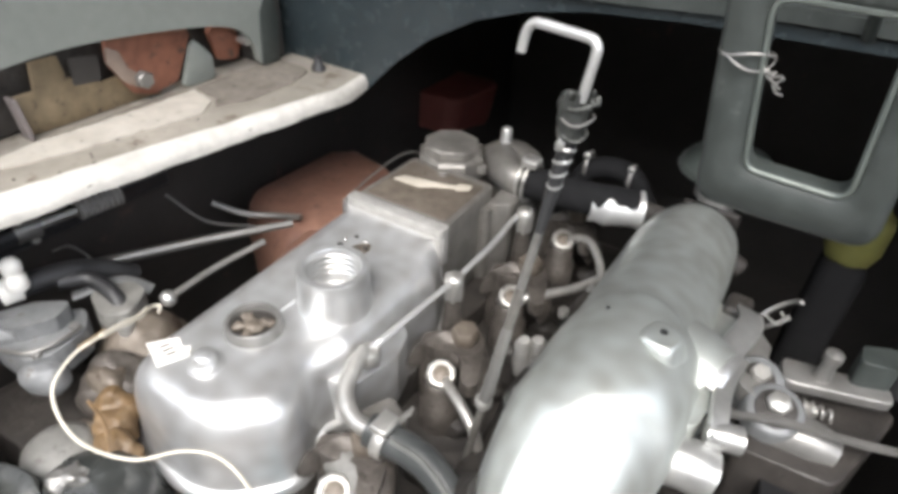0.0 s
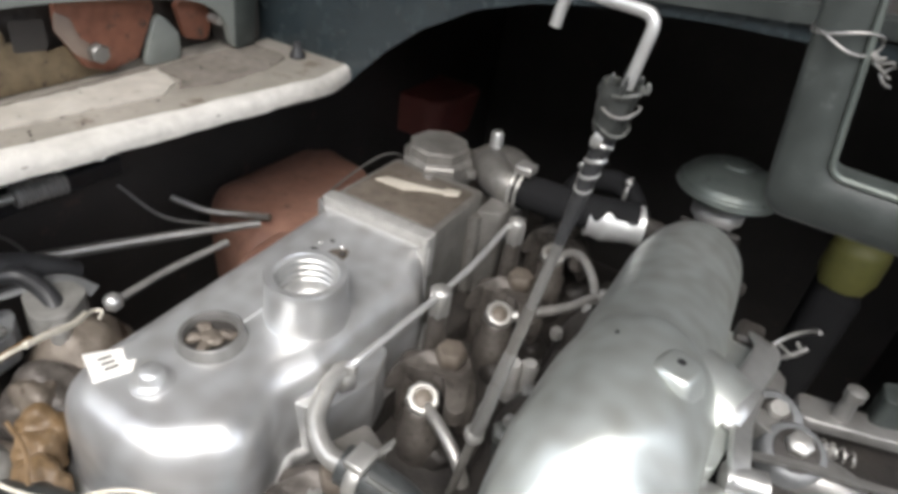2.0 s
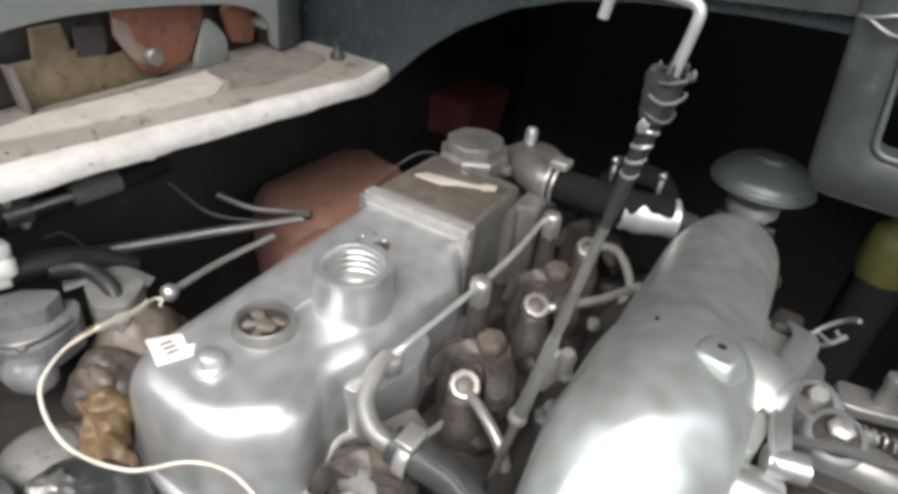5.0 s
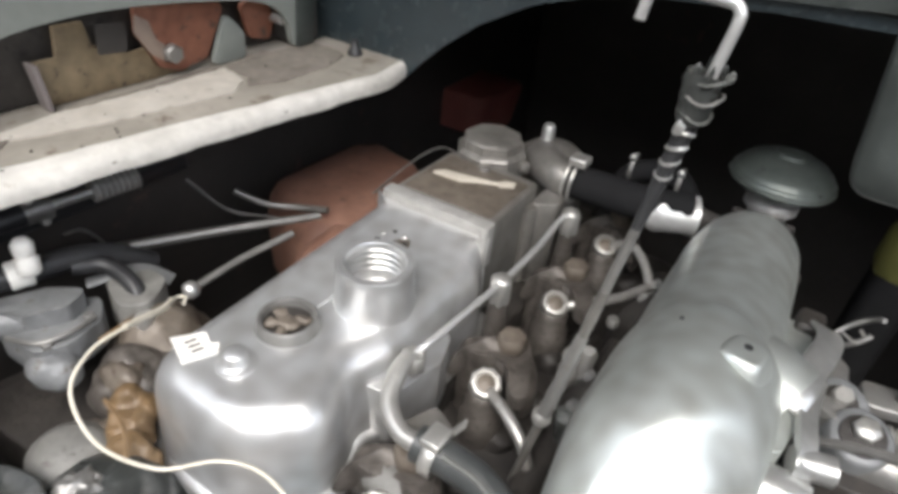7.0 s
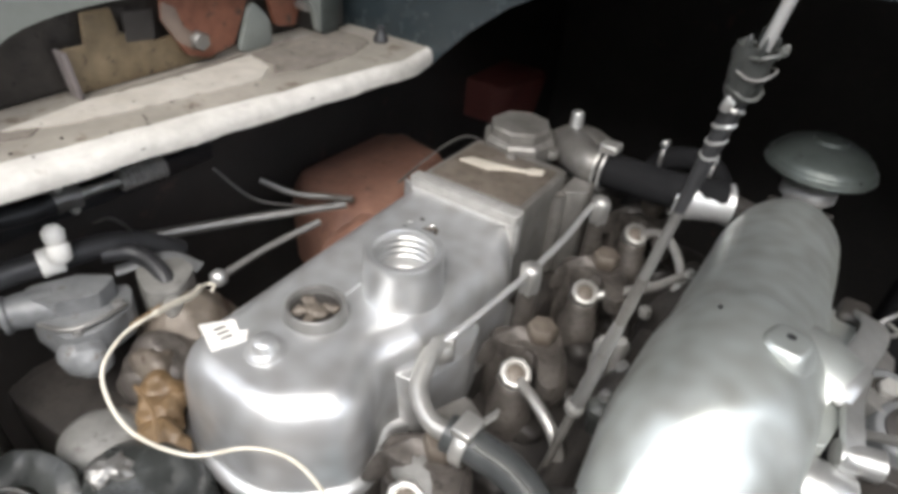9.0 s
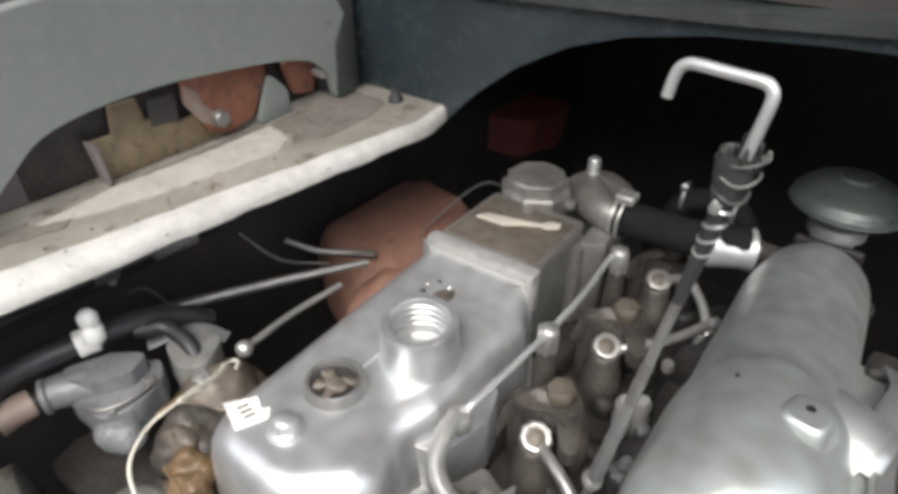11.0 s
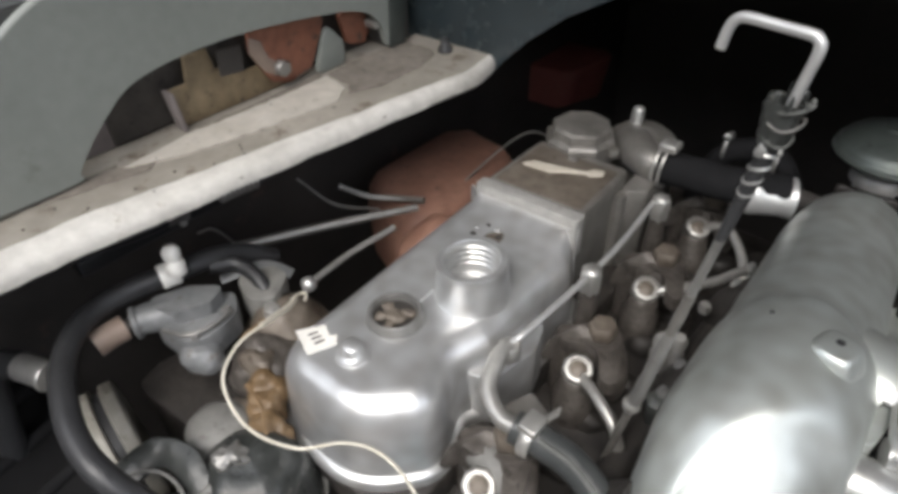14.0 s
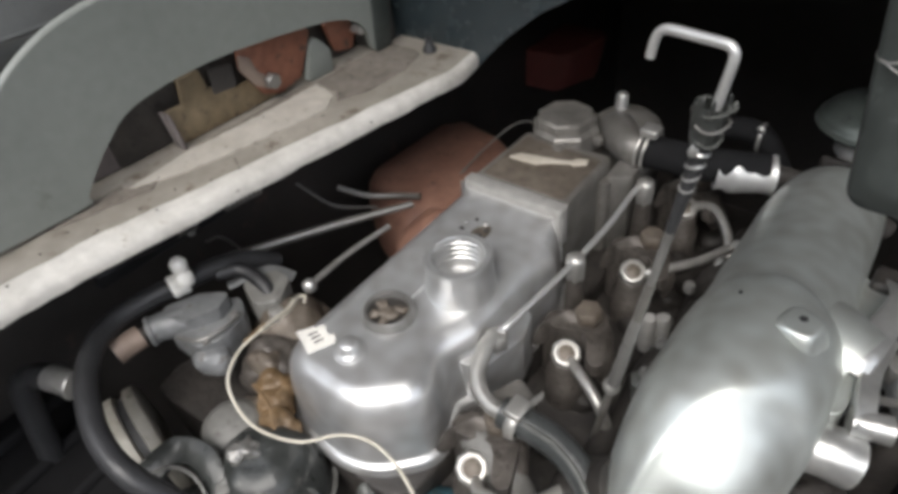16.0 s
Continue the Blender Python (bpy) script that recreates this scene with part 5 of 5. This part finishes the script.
def front_lumps():
    wr = thing("heat_wrap", (-0.26, 0.12, 0.86), "crumbling tan insulation wrapped round the front pipes", "insulation")
    for k, (x, y, z, a, b, c) in enumerate(((-0.316, 0.140, 0.918, 0.020, 0.016, 0.017), (-0.300, 0.130, 0.912, 0.016, 0.014, 0.019), (-0.288, 0.121, 0.912, 0.015, 0.012, 0.017), (-0.272, 0.113, 0.910, 0.016, 0.012, 0.018), (-0.305, 0.116, 0.895, 0.018, 0.014, 0.02))):
        part("lump", lumpy(blob((x, y, z), (a, b, c), 0.40, 55, 4), 0.0010, 170), BOXTOP if k in (0, 4) else TAN, wr, smooth=50)
    part("cord", tube([(-0.285, 0.112, 0.952), (-0.268, 0.110, 0.945), (-0.255, 0.102, 0.935)], 0.0013, 6), TAN, wr)
    # Unidentified grey dome, modelled as one rounded casting.
    th = thing("grey_dome", (-0.31, 0.095, 0.85), "dusty light grey rounded casting at the engine front", "housing")
    part("shell", lumpy(lathe([(0.024, 0.85), (0.027, 0.885), (0.027, 0.900), (0.024, 0.910), (0.015, 0.917), (0, 0.919)], (-0.302, 0.092, 0), seg=28), 0.003, 45), GREYCAP, th, smooth=80)
    part("skirt", lumpy(lathe([(0.028, 0.875), (0.031, 0.878), (0.031, 0.888), (0.028, 0.891)], (-0.302, 0.092, 0), seg=28), 0.0012, 80), MOSS, th)
    th = thing("oil_canister", (-0.258, 0.086, 0.80), "scuffed dark canister wrapped in crumpled plastic with a rolled rim", "canister")
    ce = (-0.258, 0.086, 0)
    body = lathe([(0.040, 0.868), (0.041, 0.876), (0.040, 0.884), (0.039, 0.893), (0.036, 0.904), (0.031, 0.914), (0.024, 0.922), (0.015, 0.926), (0, 0.927)], ce, seg=48)
    can = part("body", lumpy(lumpy(body, 0.0035, 38), 0.0016, 110), SHINYBLACK, th, smooth=70)
    part("rim", tube([(ce[0] + 0.0425 * math.cos(a), ce[1] + 0.0425 * math.sin(a), 0.873 + 0.0008 * math.sin(5 * a)) for a in [2 * math.pi * i / 32 for i in range(33)]], 0.0021, 8, 2), GREYCAP, can, "pale rolled rim")
    part("bowl", lumpy(lathe([(0.020, 0.80), (0.032, 0.815), (0.037, 0.845), (0.039, 0.870)], ce, seg=32), 0.0015, 60), FLANK, th, "yellowish dusty bowl")
    part("foil", lumpy(blob((-0.266, 0.080, 0.925), (0.013, 0.010, 0.006), 0.7, 95, 4, turn=50), 0.002, 180), DULL, th, "bright crumpled foil", smooth=40)
    part("foil", lumpy(blob((-0.260, 0.062, 0.916), (0.006, 0.011, 0.004), 0.7, 95, 4, turn=-20), 0.0015, 180), GREYCAP, th, "bright crumpled foil", smooth=40)
    for k, (a0, z0, z1) in enumerate(((-120, 0.915, 0.872), (-80, 0.910, 0.876), (-35, 0.912, 0.870), (10, 0.914, 0.874))):
        pts = []
        for i in range(6):
            h = z0 + (z1 - z0) * i / 5
            r = 0.0415 - 0.016 * max(0.0, (h - 0.890) / 0.03)
            a = radians(a0 + 7 * math.sin(2 * i + k))
            pts.append((ce[0] + r * math.cos(a), ce[1] + r * math.sin(a), h))
        part("crease", ribbon(pts, 0.004, 0.0014, (math.cos(radians(a0)), math.sin(radians(a0)), 0.2)), MOSS if k % 2 else GREYCAP, th, "pale crease in the wrapping")
    th = thing("rubber_boot", (-0.275, 0.03, 0.80), "cracked dark rubber boot with a folded flap", "boot")
    part("dome", lumpy(lathe([(0.034, 0.80), (0.036, 0.85), (0.035, 0.875), (0.029, 0.894), (0.018, 0.904), (0, 0.907)], (-0.276, 0.026, 0), seg=36), 0.003, 40), SHINYBLACK, th, smooth=70)
    part("flap", lumpy(ribbon([(-0.318, 0.026, 0.912), (-0.312, 0.050, 0.920), (-0.292, 0.060, 0.921), (-0.272, 0.056, 0.914), (-0.258, 0.044, 0.898), (-0.252, 0.034, 0.87)], 0.020, 0.003, (0.3, -0.5, 1)), 0.0015, 90), SHINYBLACK, th, "grey folded flap")
    part("flap_edge", tube([(-0.321, 0.018, 0.911), (-0.304, 0.040, 0.921), (-0.286, 0.048, 0.921), (-0.268, 0.046, 0.914), (-0.256, 0.036, 0.898)], 0.0014, 8), GREYCAP, th, "worn pale edge")
    part("side_lump", blob((-0.178, 0.118, 0.868), (0.016, 0.014, 0.026), 0.3, 50, 4), RUST, th, smooth=90)
    part("side_lump", blob((-0.196, 0.122, 0.872), (0.012, 0.010, 0.016), 0.4, 70, 4), MOSS, th, smooth=90)
    th = thing("belt_pulley", (-0.36, 0.05, 0.85), "worn grooved belt pulley with pale flanks", "pulley")
    ax, ce = (0.19, 0.98, 0.05), (-0.372, 0.046, 0.873)
    part("wheel", lathe([(0.030, -0.015), (0.050, -0.013), (0.051, -0.012), (0.051, -0.004), (0.041, -0.001), (0.041, 0.001), (0.051, 0.004), (0.051, 0.012), (0.050, 0.013), (0.026, 0.014), (0.012, 0.010), (0, 0.01)], ce, ax, 48), FLANK, th)
    part("belt", lathe([(0.0412, -0.0015), (0.047, -0.0028), (0.047, 0.0028), (0.0412, 0.0015)], ce, ax, 40, caps=False), BLACK, th)
    th = thing("accessory_bracket", (-0.33, 0.11, 0.80), "oily brown iron bracket under the pump", "bracket")
    part("plate", lumpy(slab(rounded([(-0.41, 0.075), (-0.31, 0.085), (-0.285, 0.15), (-0.30, 0.23), (-0.40, 0.21)], 0.02, 5), 0.80, 0.892, 0.008, segs=3), 0.007, 45), BLOCK, th)
    part("web", blob((-0.318, 0.150, 0.905), (0.030, 0.03, 0.03), 0.3, 40, 4), RUST, th)
    th = thing("fuel_filter", (-0.142, 0.135, 0.70), "teal painted round filter head with chipped paint", "filter")
    part("head", blob((-0.142, 0.138, 0.855), (0.040, 0.034, 0.032), 0.10, 40, 4), TEAL, th)
    part("bowl", lathe([(0.030, 0.70), (0.034, 0.80), (0.034, 0.86)], (-0.142, 0.138, 0), seg=24), TEAL, th)
    part("grime", blob((-0.150, 0.120, 0.884), (0.007, 0.006, 0.004), 0.4, 90, 2), TAN, th)


front_lumps()
guard = thing("splash_guard", (-0.42, -0.10, 0.80), "black ribbed rubber splash guard at the bay front", "guard")
part("sheet", lumpy(block((-0.53, -0.25, 0.80), (-0.30, 0.03, 0.86), 0.01), 0.004, 20), MATTE, guard)
for k in range(4):
    part("rib", tube([(-0.50 + 0.05 * k, 0.022, 0.861), (-0.485 + 0.05 * k, -0.06, 0.863), (-0.47 + 0.05 * k, -0.18, 0.862)], 0.006, 10, 5), MATTE, guard)


def wall_lines():
    th = thing("wall_hose", (-0.50, 0.18, 0.93), "black hose with metal fittings along the bay wall", "hose")
    part("hose", tube([(-0.525, 0.04, 0.950), (-0.515, 0.11, 0.951), (-0.502, 0.155, 0.951), (-0.500, 0.185, 0.951)], 0.0088, 14), BLACK, th)
    part("ferrule", tube([(-0.501, 0.178, 0.951), (-0.500, 0.188, 0.951), (-0.499, 0.198, 0.950)], 0.0102, 14, 4), DULL, th)
    part("spigot", tube([(-0.500, 0.195, 0.950), (-0.498, 0.215, 0.950), (-0.496, 0.232, 0.950)], 0.0045, 12, 4), STEEL, th, "bare metal spigot")
    part("ribbed_end", tube([(-0.496, 0.230, 0.950), (-0.494, 0.250, 0.950), (-0.491, 0.270, 0.950)], 0.0085, 16, 8, ribs=0.0018), FLANGE, th, "ribbed grey connector")
    for y, z in ((0.182, 0.963), (0.190, 0.940)):
        part("nut", hexnut((-0.498, y, z), 0.004, 0.006, (1, 0, 0.3)), STEEL, th)
    part("clip_bolt", hexnut((-0.515, 0.315, 0.950), 0.0055, 0.010, (1, -0.3, 0.4)), ALU, th, "bright clip bolt")
    part("bracket", block((-0.531, 0.10, 0.925), (-0.512, 0.335, 0.942), 0.003), BLACK, th)
    return th


wall_lines()


def side_union():
    th = thing("pipe_union", (-0.42, 0.02, 0.86), "bright steel pipe union in the dark corner", "union")
    part("barrel", tube([(-0.421, 0.024, 0.950), (-0.408, 0.029, 0.950), (-0.396, 0.033, 0.950)], 0.0100, 16, 4), ALU, th)
    part("collar", lathe([(0.0105, -0.002), (0.0115, 0), (0.0105, 0.002)], (-0.398, 0.0325, 0.950), (1, 0.35, 0), 18), ALU, th)
    part("elbow", tube([(-0.421, 0.024, 0.950), (-0.434, 0.018, 0.948), (-0.444, 0.006, 0.935), (-0.447, -0.01, 0.86)], 0.010, 14, 6), BLACK, th)
    return th


side_union()


# ---------------------------------------------------------------- cab behind the trim panel
def cab():
    th = thing("seat_cushion", (-0.66, 0.46, 1.048), "glossy red brown vinyl seat cushion behind the trim panel", "seat")
    part("cushion", lumpy(block((-0.80, 0.31, 1.048), (-0.62, 0.58, 1.30), 0.04, segs=6), 0.004, 18), VINYL, th)
    for y in (0.40, 0.49):
        part("piping", tube([(-0.622, y, 1.09), (-0.619, y, 1.18), (-0.624, y, 1.26)], 0.003, 8, 5), VINYL, th)
    gs = thing("passenger_seat_cushion", (-0.86, 0.22, 1.048), "dark grey cloth seat edge on the cab floor", "seat")
    part("pad", blob((-0.86, 0.22, 1.062), (0.10, 0.18, 0.055), 0.12, 9, 4), GREYCLOTH, gs)
    part("seam", tube([(-0.770, 0.10, 1.075), (-0.757, 0.18, 1.082), (-0.757, 0.26, 1.082), (-0.775, 0.35, 1.072)], 0.003, 8, 6), GREYCLOTH, gs)
    lone("folded_cloth", blob((-0.66, 0.10, 1.066), (0.07, 0.07, 0.026), 0.25, 22, 4), MAUVE, "mauve grey folded cloth on the cab floor", "cloth")
    th = thing("dash_cover", (-0.1, 0.56, 1.19), "black glossy dash plastic behind the ledge", "dashboard")
    part("shell", lumpy(block((-0.75, 0.48, 1.19), (0.6, 0.70, 1.25), 0.02, segs=4), 0.004, 12), BLACK, th)
    # Bright blobs added for the shiny specks along the dash.
    for k in range(5):
        part("bright_speck", blob((-0.30 + 0.11 * k, 0.478, 1.205), (0.012, 0.004, 0.005), 0.3, 60, 2), ALU, th)


cab()
